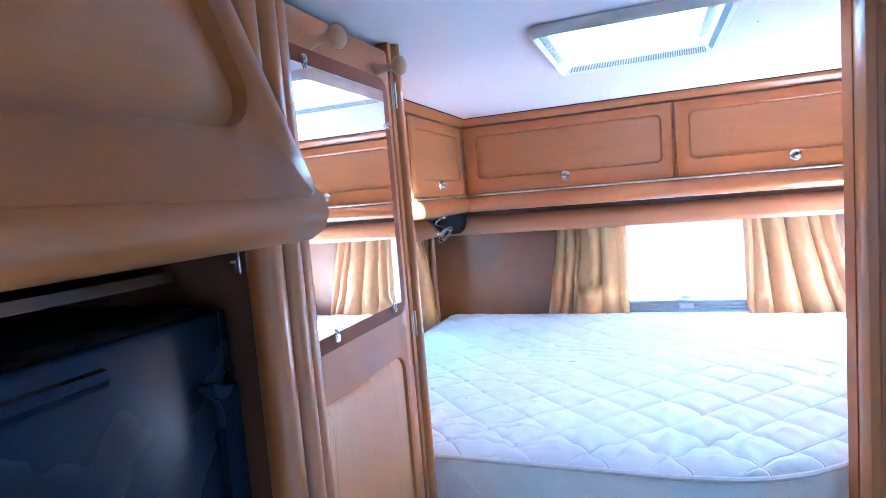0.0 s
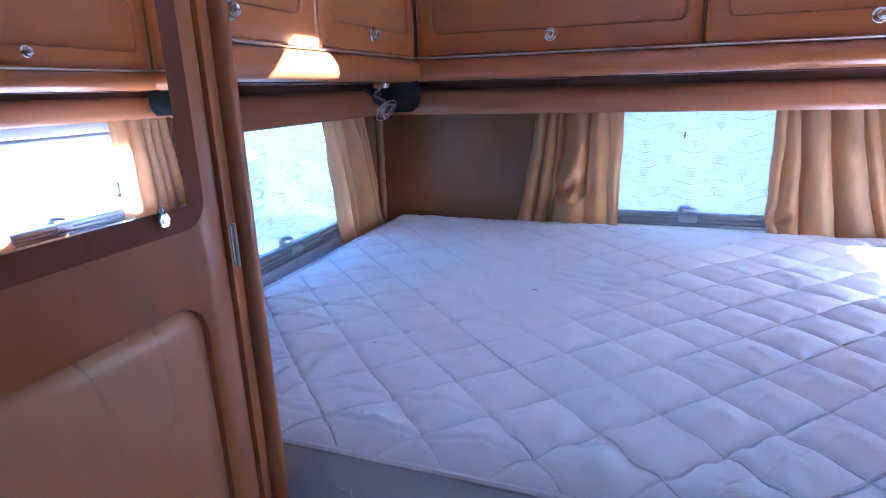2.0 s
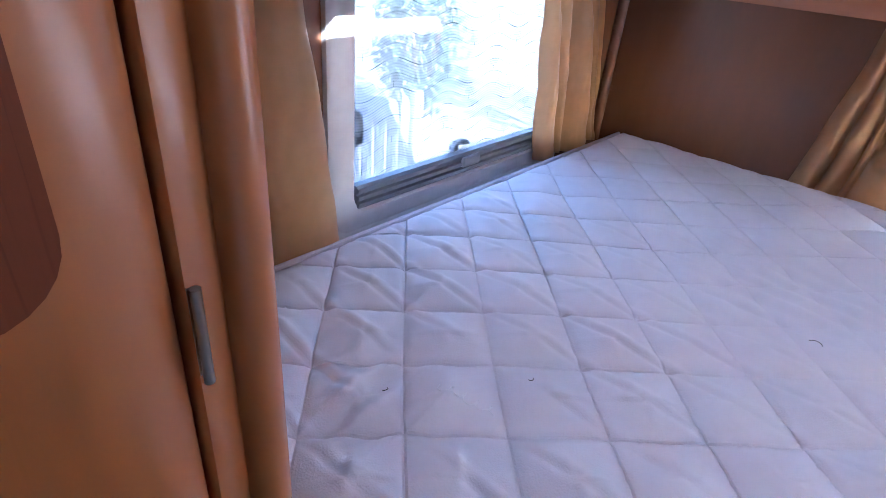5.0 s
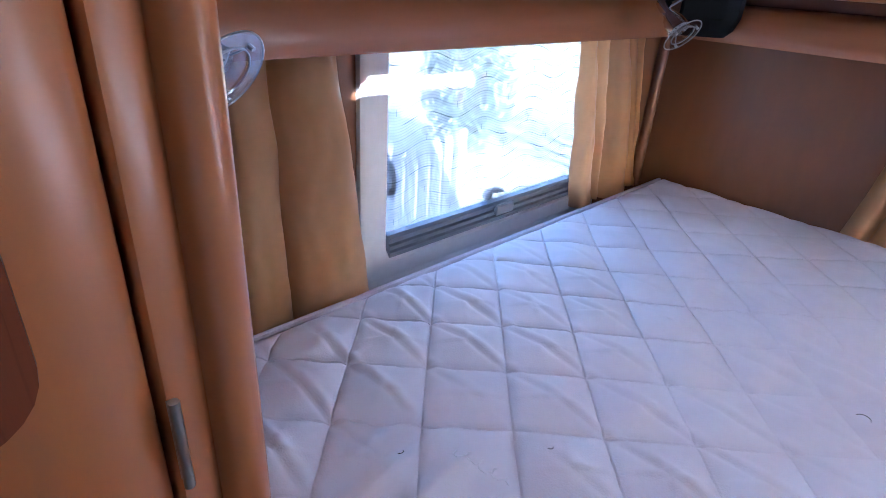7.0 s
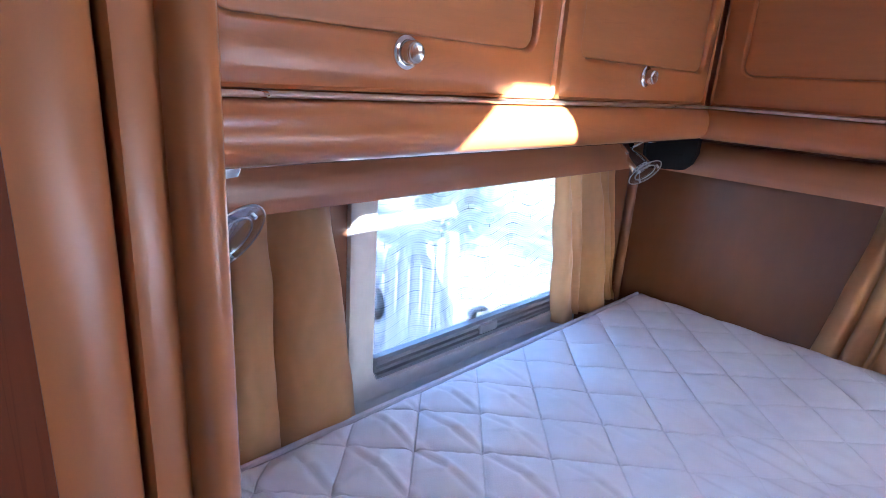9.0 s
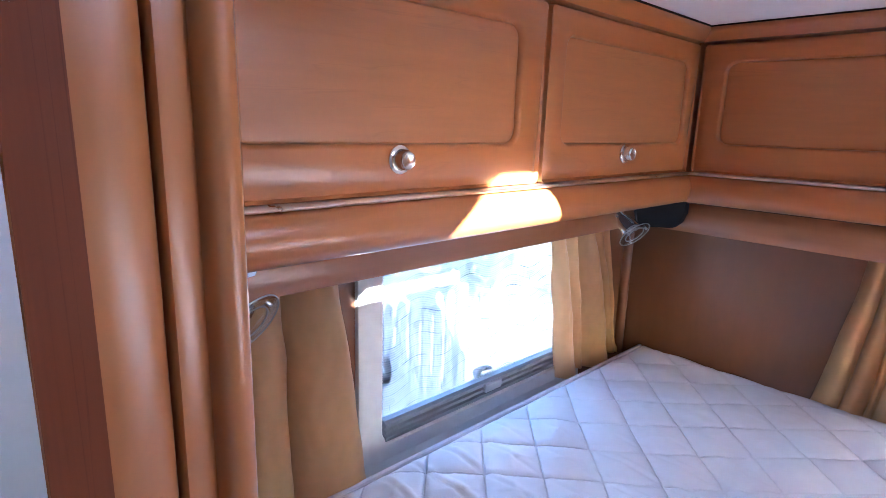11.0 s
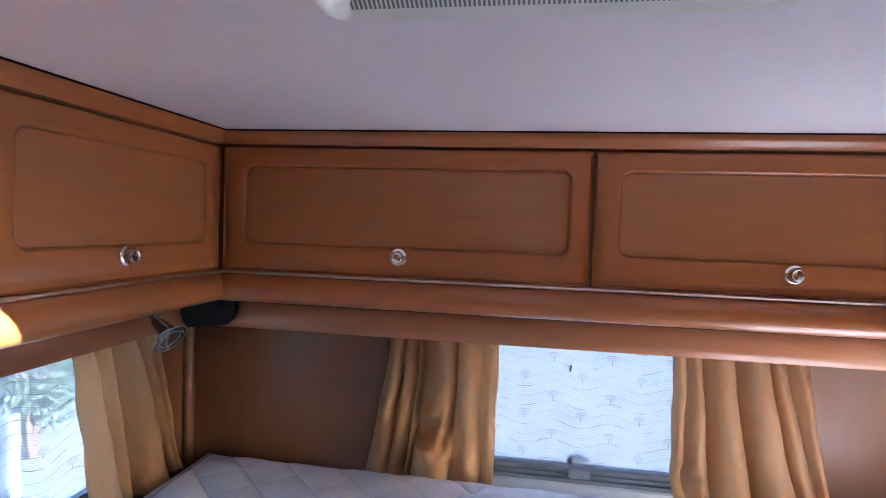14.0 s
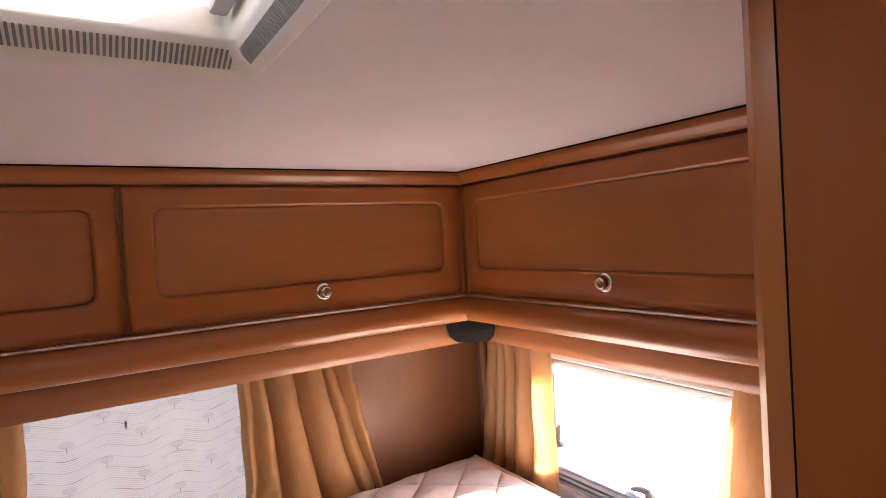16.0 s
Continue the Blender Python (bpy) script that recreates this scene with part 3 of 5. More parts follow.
PEL_Y, PEL_L, PEL_R = 3.285, -0.245, 1.925
PEL = [(0.0, 0.0), (-0.004, 0.005), (-0.006, 0.025), (-0.005, 0.050), (-0.001, 0.070), (0.008, 0.084), (0.020, 0.091), (0.034, 0.093), (0.034, 0.0)]
for mat, a, b, side in ((pelmet_x, (PEL_L, PEL_Y, 1.438), (PEL_R, PEL_Y, 1.438), (0, 1, 0)), (pelmet_y, (PEL_L, 1.80, 1.442), (PEL_L, PEL_Y, 1.442), (-1, 0, 0)), (pelmet_y, (PEL_R, 1.925, 1.442), (PEL_R, PEL_Y, 1.442), (1, 0, 0))):
    single("pelmet", extrude_profile(bmesh.new(), PEL, a, b, side), mat, "cherry-coloured pelmet board hiding the curtain rail", "trim", kind="structure", smooth=50)


# thin sheets under valances and boards above pelmets, recess shade put into their colour
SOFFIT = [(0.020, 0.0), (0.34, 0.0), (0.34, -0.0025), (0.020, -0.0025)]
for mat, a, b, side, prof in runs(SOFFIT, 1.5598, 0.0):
    single("soffit", extrude_profile(bmesh.new(), prof, a, b, side), soffit_shade_mat, "valance underside, recess shade put into its dark red", "trim", kind="structure", smooth=None)
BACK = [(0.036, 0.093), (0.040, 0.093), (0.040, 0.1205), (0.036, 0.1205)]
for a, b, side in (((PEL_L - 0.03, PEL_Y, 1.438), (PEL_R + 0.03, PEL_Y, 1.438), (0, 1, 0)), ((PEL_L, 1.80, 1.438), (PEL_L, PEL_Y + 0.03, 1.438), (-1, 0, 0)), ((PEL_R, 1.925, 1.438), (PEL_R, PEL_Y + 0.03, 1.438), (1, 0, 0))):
    single("gap_shade_board", extrude_profile(bmesh.new(), BACK, a, b, side), soffit_shade_mat, "board closing the gap above the pelmet, shade put into its colour", "trim", kind="structure", smooth=None)


# ---- windows ----
def window(name, axis, at, out, hole, sheer, foot=0.045):
    """Caravan window: moulded surround, acrylic pane, lower blind cassette with pull tab, lever catches."""
    a0, a1, z0, z1 = hole
    across = Vector((0, 1, 0)) if axis == "x" else Vector((1, 0, 0))
    out = Vector(out)
    mid = (across * ((a0 + a1) / 2)) + Vector((0, 0, (z0 + z1) / 2)) + (Vector((at, 0, 0)) if axis == "x" else Vector((0, at, 0)))
    ob = thing(name, mid, "hinged acrylic caravan window with moulded cream surround", "window", kind="structure")
    w, h = a1 - a0, z1 - z0
    up = (0, 0, 1)
    bm = bmesh.new()
    loops = [placed(rounded(w + 0.13, h + 0.10, 0.05), mid, across, up, out, 0.001), placed(rounded(w + 0.13, h + 0.10, 0.05), mid, across, up, out, 0.014), placed(rounded(w + 0.11, h + 0.08, 0.045), mid, across, up, out, 0.020),
             placed(rounded(w + 0.012, h + 0.012, 0.035), mid, across, up, out, 0.020), placed(rounded(w, h, 0.03), mid, across, up, out, 0.014), placed(rounded(w, h, 0.03), mid, across, up, out, -0.034)]
    bridge(bm, loops)
    part("window_frame", bm, cream, ob, "cream moulded plastic surround")
    bm = bmesh.new()
    bridge(bm, [placed(rounded(w + 0.13, 0.115, 0.012), mid - Vector((0, 0, h / 2 + 0.083)), across, up, out, k) for k in (0.001, 0.016)], False, True)
    part("lower_fascia", bm, cream, ob, "grey-cream panel below the surround", smooth=None)
    bm = bmesh.new()
    bridge(bm, [placed(rounded(w - 0.002, h - 0.002, 0.03), mid, across, up, out, -0.030), placed(rounded(w - 0.002, h - 0.002, 0.03), mid, across, up, out, -0.026)], True, True)
    pane = part("pane", bm, pane_mat, ob, "clear acrylic pane", smooth=None)
    pane.visible_shadow = False
    # dark rubber edge and inner rim of the sash
    bm = bmesh.new()
    bridge(bm, [placed(rounded(w - 0.004, h - 0.004, 0.03), mid, across, up, out, -0.024), placed(rounded(w - 0.008, h - 0.008, 0.03), mid, across, up, out, -0.016), placed(rounded(w - 0.030, h - 0.030, 0.025), mid, across, up, out, -0.018), placed(rounded(w - 0.032, h - 0.032, 0.025), mid, across, up, out, -0.024)])
    part("sash", bm, pane_grey, ob, "translucent grey sash rim")
    # cassette at the bottom: stepped ribs
    zb = z0 + 0.002
    steps = [(0.0, 0.0), (0.030, 0.0), (0.034, 0.006), (0.034, 0.013), (0.026, 0.015), (0.026, 0.020), (0.034, 0.022), (0.034, 0.029), (0.026, 0.031), (0.026, 0.036), (0.033, 0.038), (0.033, 0.046), (0.026, 0.052), (0.0, 0.052)]
    base = mid - Vector((0, 0, mid.z)) + Vector((0, 0, zb)) - out * 0.012
    bm = extrude_profile(bmesh.new(), steps, base - across * (w / 2 - 0.006), base + across * (w / 2 - 0.006), out)
    rail = part("blind_cassette", bm, rail_plastic, ob, "blue-grey ribbed blind cassette", smooth=30)
    c = base + out * 0.036 + Vector((0, 0, 0.031))
    bm = bmesh.new()
    bridge(bm, [placed(rounded(0.066, 0.026, 0.004), c, across, up, out, -0.006), placed(rounded(0.066, 0.026, 0.004), c, across, up, out, 0.002), placed(rounded(0.060, 0.020, 0.003), c, across, up, out, 0.005)], True, True)
    part("pull_tab", bm, tab_plastic, rail, "pale grey pull tab")
    # lever catches
    for da, dz, lying in ((0.0, -h / 2 + 0.062, True), (w / 2 - 0.03, -0.06, False), (-w / 2 + 0.03, -0.06, False)):
        c = mid + across * da + Vector((0, 0, dz)) - out * 0.016
        bm = bmesh.new()
        d = across if lying else Vector((0, 0, 1))
        e = Vector((0, 0, 1)) if lying else across
        tube(bm, [c - d * 0.036 + e * 0.004, c - d * 0.024 + e * 0.008, c + e * 0.008, c + d * 0.022 + e * 0.003, c + d * 0.036 - e * 0.002], [0.004, 0.0085, 0.0085, 0.007, 0.004], 8)
        lathe(bm, c - d * 0.026 - out * 0.006, out, [(0, 0.012), (0.012, 0.012), (0.016, 0.009)], 14)
        part("catch", bm, grey_dark, ob, "dark grey lever catch")
    # printed sheer, let down in front of the pane
    bm = bmesh.new()
    q = placed([(-w / 2 + 0.004, -h / 2 + foot), (w / 2 - 0.004, -h / 2 + foot), (w / 2 - 0.004, h / 2 - 0.002), (-w / 2 + 0.004, h / 2 - 0.002)], mid, across, up, out, -0.004)
    bm.faces.new([bm.verts.new(p) for p in q])
    sheet = part("blind_fabric", bm, sheer, ob, "printed sheer fabric with wavy lines and small trees", smooth=None)
    return ob


pane_grey = material("smoky_acrylic", (0.30, 0.36, 0.45), 0.25, var=0.05)
grey_dark = material("dark_grey_plastic", (0.09, 0.095, 0.11), 0.4, var=0.1)
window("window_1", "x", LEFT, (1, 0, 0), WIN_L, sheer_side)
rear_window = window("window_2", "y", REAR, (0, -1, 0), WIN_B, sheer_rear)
for x, z, w, h in ((0.874, 1.345, 0.007, 0.024), (0.883, 1.383, 0.004, 0.006), (0.906, 1.392, 0.003, 0.005)):
    bm = bmesh.new()
    lathe(bm, (x, REAR - 0.001, z), (0, -1, 0), [(0.0, w * 0.5), (0.001, w * 0.45), (0.0014, 0.0)], 10)
    bmesh.ops.scale(bm, vec=(1, 1, h / w), verts=bm.verts, space=Matrix.Translation((-x, 0, -z)))
    part("mark", bm, rail_plastic, rear_window, "small dark leaf stuck to the pane")
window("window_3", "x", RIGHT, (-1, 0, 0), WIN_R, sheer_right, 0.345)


# ---- curtains ----
def curtain(axis, at, inward, top, bottom, z_top, z_bot, creases, seed, label, depth=0.035, pocket=None, lap=0.05):
    """A gathered curtain. creases: where each valley between two folds runs, from the tape to the hem, as shares of the width."""
    rnd = random.Random(seed)
    nu, nv = 110, 44
    lines = [(0.0, 0.0), *creases, (1.0, 1.0)]
    bulge = [rnd.uniform(0.75, 1.2) for _ in lines]
    skew = [rnd.uniform(-0.5, 0.5) for _ in lines]
    soft = [rnd.uniform(0.75, 1.5) for _ in lines]
    bm = bmesh.new()
    grid = []
    for j in range(nv + 1):
        v = j / nv
        edges = [p + (q - p) * v ** 0.8 + (0.012 * noise.noise((v * 3, k * 7.1, seed)) if 0 < k < len(lines) - 1 else 0.0) for k, (p, q) in enumerate(lines)]
        width = abs(top[1] - top[0]) * (1 - v) + abs(bottom[1] - bottom[0]) * v
        row = []
        for i in range(nu + 1):
            u = i / nu
            k = max(n for n in range(len(edges) - 1) if u >= edges[n] - 1e-9)
            span = max(1e-4, edges[k + 1] - edges[k])
            s = (u - edges[k]) / span
            roll = math.sin(math.pi * s ** (1.0 + 0.5 * skew[k])) ** soft[k] if 0 < s < 1 else 0.0
            deep = min(1.0, 0.4 + 1.9 * span) * bulge[k] * (0.55 + 0.45 * min(1.0, v * 2.2))
            d = depth * deep * roll
            gather = max(0.0, 1 - v / 0.22) ** 1.5
            d += 0.009 * gather * math.sin(2 * math.pi * (u * 13 + 0.6 * noise.noise((u * 6, 0, seed))))
            d += 0.012 * v * noise.noise((u * 3.1, v * 1.7, seed)) + 0.005 * noise.noise((u * 6 + 1.5 * v, v * 4.5, seed + 3)) + 0.0035 * noise.noise((u * 14 + 3 * v, v * 8, seed + 5)) + 0.0018 * noise.noise((u * 31, v * 17 + 4 * u, seed + 6))
            sway = v ** 1.3
            a = (top[0] + (top[1] - top[0]) * u) * (1 - sway) + (bottom[0] + (bottom[1] - bottom[0]) * u) * sway
            a -= (lap + 0.05 * skew[k]) * span * width * math.sin(2 * math.pi * s) * (0.35 + 0.65 * min(1.0, v * 2)) + 0.006 * noise.noise((u * 2, v * 4, seed + 8)) * math.sin(math.pi * v)
            z = z_top + (z_bot - z_top) * v
            if v > 0.8:
                z += (v - 0.8) / 0.2 * 0.010 * noise.noise((u * 4, 0, seed + 4))
            if pocket:
                pu, pv, pr = pocket
                ledge = min(1.0, max(0.0, (v - pv - 0.05 * math.cos(9 * (u - pu))) / 0.030))
                ledge = ledge * ledge * (3 - 2 * ledge)
                near_fold = math.exp(-((u - pu) / pr) ** 4)
                d += near_fold * (0.060 * ledge * (1 - 0.5 * max(0.0, v - pv - 0.1) / 0.15) - 0.022 * math.exp(-((v - pv + 0.01) / 0.05) ** 2))
                d += 0.007 * near_fold * math.exp(-((v - pv) / 0.10) ** 2) * math.sin(60 * (u - pu) + 30 * (v - pv))
                z += 0.012 * near_fold * ledge * (1 - ledge)
            if v > 0.94:
                d += 0.003
            row.append(bm.verts.new((at + inward * d, a, z) if axis == "x" else (a, at + inward * d, z)))
        grid.append(row)
    for j in range(nv):
        for i in range(nu):
            bm.faces.new((grid[j][i], grid[j][i + 1], grid[j + 1][i + 1], grid[j + 1][i]))
    bmesh.ops.solidify(bm, geom=bm.faces, thickness=0.0016)
    return single("curtain", bm, curtain_mat, label, "curtain", "ochre curtains round the bed", smooth=180)


curtain("y", 3.425, -1, (0.335, 0.660), (0.255, 0.655), 1.52, 0.985, [(0.13, 0.17), (0.25, 0.31), (0.33, 0.36), (0.63, 0.68), (0.82, 0.90)], 3, "ochre satin curtain, gathered, its hem bunched on the mattress", 0.050, (0.52, 0.70, 0.17))
curtain("y", 3.425, -1, (1.155, 1.500), (1.165, 1.600), 1.52, 0.985, [(0.12, 0.07), (0.21, 0.25), (0.43, 0.52), (0.67, 0.80), (0.80, 0.93)], 5, "ochre satin curtain, gathered, flaring over the mattress", 0.048, (0.08, 0.86, 0.12))
curtain("x", -0.320, 1, (1.85, 2.190), (1.86, 2.250), 1.52, 0.955, [(0.20, 0.10), (0.47, 0.32), (0.66, 0.58)], 8, "ochre curtain drawn aside beside the wardrobe", 0.060, lap=0.15)
curtain("x", -0.325, 1, (2.905, 3.20), (2.985, 3.325), 1.52, 0.975, [(0.18, 0.30), (0.42, 0.38), (0.62, 0.86), (0.80, 0.95)], 11, "ochre curtain in the corner, leaning towards the rear wall", 0.044)
curtain("x", 2.010, -1, (3.02, 3.33), (3.02, 3.40), 1.52, 0.975, [(0.30, 0.28), (0.56, 0.50), (0.72, 0.64), (0.86, 0.82)], 13, "ochre curtain in the corner, glowing where daylight comes through", 0.040)
curtain("x", 2.010, -1, (2.02, 2.425), (2.02, 2.53), 1.52, 1.0, [(0.25, 0.22), (0.52, 0.46), (0.80, 0.66)], 17, "ochre curtain drawn aside beside the washroom partition", 0.045)


# ---- bed ----
def right_edge(y):
    """The mattress is cut away beside the washroom partition."""
    pts = ((1.826, 0.80), (1.834, 0.90), (1.855, 0.98), (1.895, 1.062), (1.95, 1.135), (2.04, 1.22), (2.15, 1.325), (2.45, 1.61), (2.70, 1.85), (2.78, 1.915), (2.90, 1.945), (3.4, 1.945))
    for (ya, xa), (yb, xb) in zip(pts, pts[1:]):
        if y <= yb:
            return xa + (xb - xa) * (y - ya) / (yb - ya)
    return 1.945


MX0, MY0, MY1 = -0.250, 1.826, 3.375


def quilt(x, y):
    u, v = (x + y) / math.sqrt(2) - 1.885, (y - x) / math.sqrt(2) - 1.888
    s = 0.1235
    du = abs(((u + (0.0015 * math.sin(9 * v) + 0.003 * math.sin(4.3 * v + 9))) / s + 0.5) % 1.0 - 0.5) * s
    dv = abs(((v + (0.0015 * math.sin(7 * u) + 0.003 * math.sin(4.3 * u + 7))) / s + 0.5) % 1.0 - 0.5) * s
    d = min(du, dv)
    full = 0.80 - 0.15 * (y - MY0) + 0.45 * noise.noise((x * 1.5 + 4, y * 1.5, 6)) + 0.9 * math.exp(-((x - 0.95) / 0.55) ** 2 - ((y - 2.05) / 0.40) ** 2)
    full = max(0.15, full) * (1 - 0.7 * math.exp(-((x - 0.55) / 0.42) ** 2 - ((y - 2.58) / 0.38) ** 2))
    puff = full * (0.0095 * (1 - math.exp(-d / 0.006)) + 0.0105 * (4 * du * dv / s ** 2))
    soft = 0.006 * noise.noise((x * 2.3, y * 2.3, 0)) + 0.0035 * noise.noise((x * 7, y * 7, 3))
    crease = 0.004 * math.sin(34 * (x * 0.8 + y * 0.6) + 4 * noise.noise((x * 3, y * 3, 9))) * max(0.0, noise.noise((x * 2, y * 2, 5)))
    pull = 0.007 * math.exp(-((y - 1.95) / 0.13) ** 2) * math.sin(2 * math.pi * x / 0.055 + 5 * noise.noise((x * 4, y * 3, 2))) * max(0.0, 0.35 + noise.noise((x * 5, y * 4, 7)))
    ripple = 0.0045 * math.sin(95 * y + 20 * x + 6 * noise.noise((x * 3, y * 3, 4))) * max(0.0, noise.noise((x * 2.4 + 3, y * 2.4, 8)) - 0.05) * 2
    across = abs(((u + v) / s + 0.5) % 1.0 - 0.5) * s
    side = ((u + v) / s + 0.5) % 1.0 - 0.5
    corner = 1.25 * math.exp(-((x - 0.05) / 0.50) ** 2 - ((y - 2.05) / 0.34) ** 2)
    worn = corner * max(0.0, 0.75 + noise.noise((x * 3.1, y * 3.1, 17))) + 0.35 * max(0.0, noise.noise((x * 2.1, y * 2.1, 27)) - 0.1)
    line = worn * (0.0065 * math.exp(-(across / 0.0075) ** 2) - 0.0050 * math.exp(-((side * s - 0.020) / 0.010) ** 2))
    cell = noise.noise((math.floor(u / s + 0.5) * 3.7, math.floor(v / s + 0.5) * 5.3, 21))
    near = math.exp(-max(0.0, y - 1.9) / 0.55)
    facet = (0.11 * near + 0.03) * max(0.0, 0.55 + cell) * d
    return puff * (1 - 0.2 * near) + soft + crease + pull + ripple * 0.6 + facet - line


bed_thing = thing("mattress", (0.85, 2.6, 0.87), "white quilted mattress, bare, with one cut-away corner", "mattress")
bm = bmesh.new()
ys = sorted({MY0 + 0.004 * k for k in range(int((MY1 - MY0) / 0.004) + 1)} | {MY1, MY0 + 0.003, MY0 + 0.007})
NX = 340
grid = []
for y in ys:
    xr = right_edge(y)
    row = []
    for i in range(NX + 1):
        x = MX0 + (xr - MX0) * i / NX
        d = min(x - MX0, xr - x, y - MY0, MY1 - y)
        drop = 0.020 * (1 - min(1.0, d / 0.035)) ** 2
        row.append(bm.verts.new((x, y, BED - 0.008 + quilt(x, y) * min(1, d / 0.05) - drop)))
    grid.append(row)
for ra, rb in zip(grid, grid[1:]):
    for i in range(NX):
        bm.faces.new((ra[i], ra[i + 1], rb[i + 1], rb[i]))
part("quilted_top", bm, ticking_mat, bed_thing, "white cover quilted in diamonds", smooth=180)
outline = [(MX0, MY1)] + [(MX0, MY1 - (MY1 - MY0) * k / 30) for k in range(1, 31)]
outline += [(MX0 + (0.80 - MX0) * k / 50, MY0) for k in range(1, 51)]
yy = MY0
while yy < MY1 - 0.001:
    yy = min(MY1, yy + 0.012)
    outline.append((right_edge(yy), yy))
centre = Vector((0.85, 2.6))
bm = bmesh.new()
loops = []
for k in range(9):
    v = k / 8
    loop = []
    for n, (x, y) in enumerate(outline):
        d = (Vector((x, y)) - centre).normalized()
        g = 0.008 * math.sin(math.pi * v) + 0.0075 * math.sin(x * 95 + y * 60 + 3 * noise.noise((x * 4, y * 4, v))) * math.sin(math.pi * v) * max(0, noise.noise((x * 3, y * 3, 1)) + 0.3)
        loop.append((x + d.x * g, y + d.y * g, BED - 0.022 - 0.148 * v))
    loops.append(loop)
bridge(bm, loops)
part("border", bm, border_mat, bed_thing, "smooth white side border", smooth=180)
for name, z in (("piping", BED - 0.018), ("piping", BED - 0.172)):
    part(name, tube(bmesh.new(), [(x, y, z) for x, y in outline], 0.0065, 8), piping_mat, bed_thing, "woven edge tape")
bm = bmesh.new()
bm.faces.new([bm.verts.new((x, y, BED - 0.172)) for x, y in outline])
part("underside", bm, border_mat, bed_thing, smooth=None)

rnd = random.Random(21)
for cx in (0.30, 0.52, 0.80, 0.98):
    path = []
    for k in range(18):
        g = k * 1.15
        path.append((cx + 0.006 * k + 0.007 * math.cos(g), MY0 - 0.0078, BED - 0.055 - 0.0042 * k + rnd.uniform(0.006, 0.010) * math.sin(g)))
    part("embroidery", tube(bmesh.new(), path, 0.0013, 6), border_mat, bed_thing, "faint tone-on-tone embroidered motif")
for cx, cy, turn in ((0.308, 1.900, 0.2), (0.221, 1.873, 1.2), (0.457, 1.913, 0.4), (0.186, 2.063, 0.3), (0.70, 1.93, 0.1)):
    path = []
    for k in range(26):
        g, q = k * 1.2, 0.0034 * (k - 13)
        ex = cx + q * math.cos(turn) + 0.005 * math.cos(g)
        ey = cy + q * math.sin(turn) + rnd.uniform(0.006, 0.010) * math.sin(g)
        path.append((ex, ey, BED - 0.0079 + quilt(ex, ey) * min(1, (ey - MY0) / 0.05)))
    part("embroidery", tube(bmesh.new(), path, 0.0008, 5), border_mat, bed_thing, "faint tone-on-tone embroidered motif")

thread_mat = material("dark_thread", (0.05, 0.045, 0.05), 0.9, var=0.2)
for cx, cy, turn, long in ((0.106, 2.003, 0.9, 0.012), (0.489, 2.572, 2.2, 0.026), (0.227, 2.151, 0.4, 0.010)):
    path = []
    for k in range(7):
        q = long * (k / 6 - 0.5)
        ex, ey = cx + q * math.cos(turn + 0.25 * k), cy + q * math.sin(turn + 0.25 * k)
        path.append((ex, ey, BED - 0.0068 + quilt(ex, ey)))
    part("loose_thread", tube(bmesh.new(), path, 0.0005, 5), thread_mat, bed_thing, "short dark loose thread")

base = thing("bed_base", (0.85, 2.6, 0.0), "cherry-coloured bed box under the mattress", "bed")
bm = bmesh.new()
loops = []
for z, o in ((0.722, 0.0), (0.846, 0.0)):
    loops.append([(x - 0.006 * (x > 0.5), y + 0.012, z) for x, y in outline])
bridge(bm, loops, True, True)
part("platform", bm, shadow_gap, base, "board carrying the mattress, near-black for the shadow gap", smooth=None)
bm = boxed(0.245, 1.856, 0.0, 1.12, 1.874, 0.721, 0.003)
part("front_panel", bm, wood_x, base)
bm = bmesh.new()
prof = [(0.0, 0.0), (0.028, 0.0), (0.028, 0.022), (0.022, 0.032), (0.010, 0.034), (0.002, 0.028)]
extrude_profile(bm, prof, (0.245, 1.832, 0.684), (1.12, 1.832, 0.684), (0, 1, 0))
part("front_rail", bm, wood_x, base, "rounded wooden front rail")
bm = bmesh.new()
pts = [(1.125, 1.918), (1.20, 1.985), (1.345, 2.135), (1.63, 2.42), (1.90, 2.70), (1.985, 2.76)]
loops = [[(x + 0.020, y - 0.020, z) for x, y in pts] for z in (0.0, 1.035)]
bridge(bm, loops, ring=False)
bmesh.ops.solidify(bm, geom=bm.faces, thickness=-0.016)
part("side_panel", bm, wood_z, base, "upright panel along the cut-away corner", smooth=None)

part("side_rail", boxed(LEFT + 0.002, 1.765, 0.80, -0.266, REAR - 0.002, 0.86), wood_y, base, "wooden ledge between mattress and wall", smooth=None)
part("rear_rail", boxed(-0.264, 3.392, 0.80, RIGHT - 0.002, REAR - 0.002, 0.86), wood_x, base, "wooden ledge between mattress and wall", smooth=None)

# ---- wardrobe with mirror door ----
ward = thing("wardrobe", (0.0, 1.48, 0.0), "tall cherry-coloured wardrobe with mirrored door, closed", "wardrobe")
part("side_panel", boxed(LEFT, 1.742, 0.0, 0.262, 1.760, CEIL - 0.002), wood_z, ward, smooth=None)
part("side_panel", boxed(LEFT, 1.120, 0.0, 0.198, 1.138, CEIL - 0.002), wood_z, ward, smooth=None)
DX, DY0, DY1 = 0.272, 1.240, 1.712
dc = (DX, (DY0 + DY1) / 2, 1.02)
dw, dh = DY1 - DY0, 1.86
ycen = dc[1]
bm = bmesh.new()
a, u, o = (0, 1, 0), (0, 0, 1), (1, 0, 0)
low_c, low_w, low_h = (DX, ycen - 0.004, 0.78), 0.37, 1.06
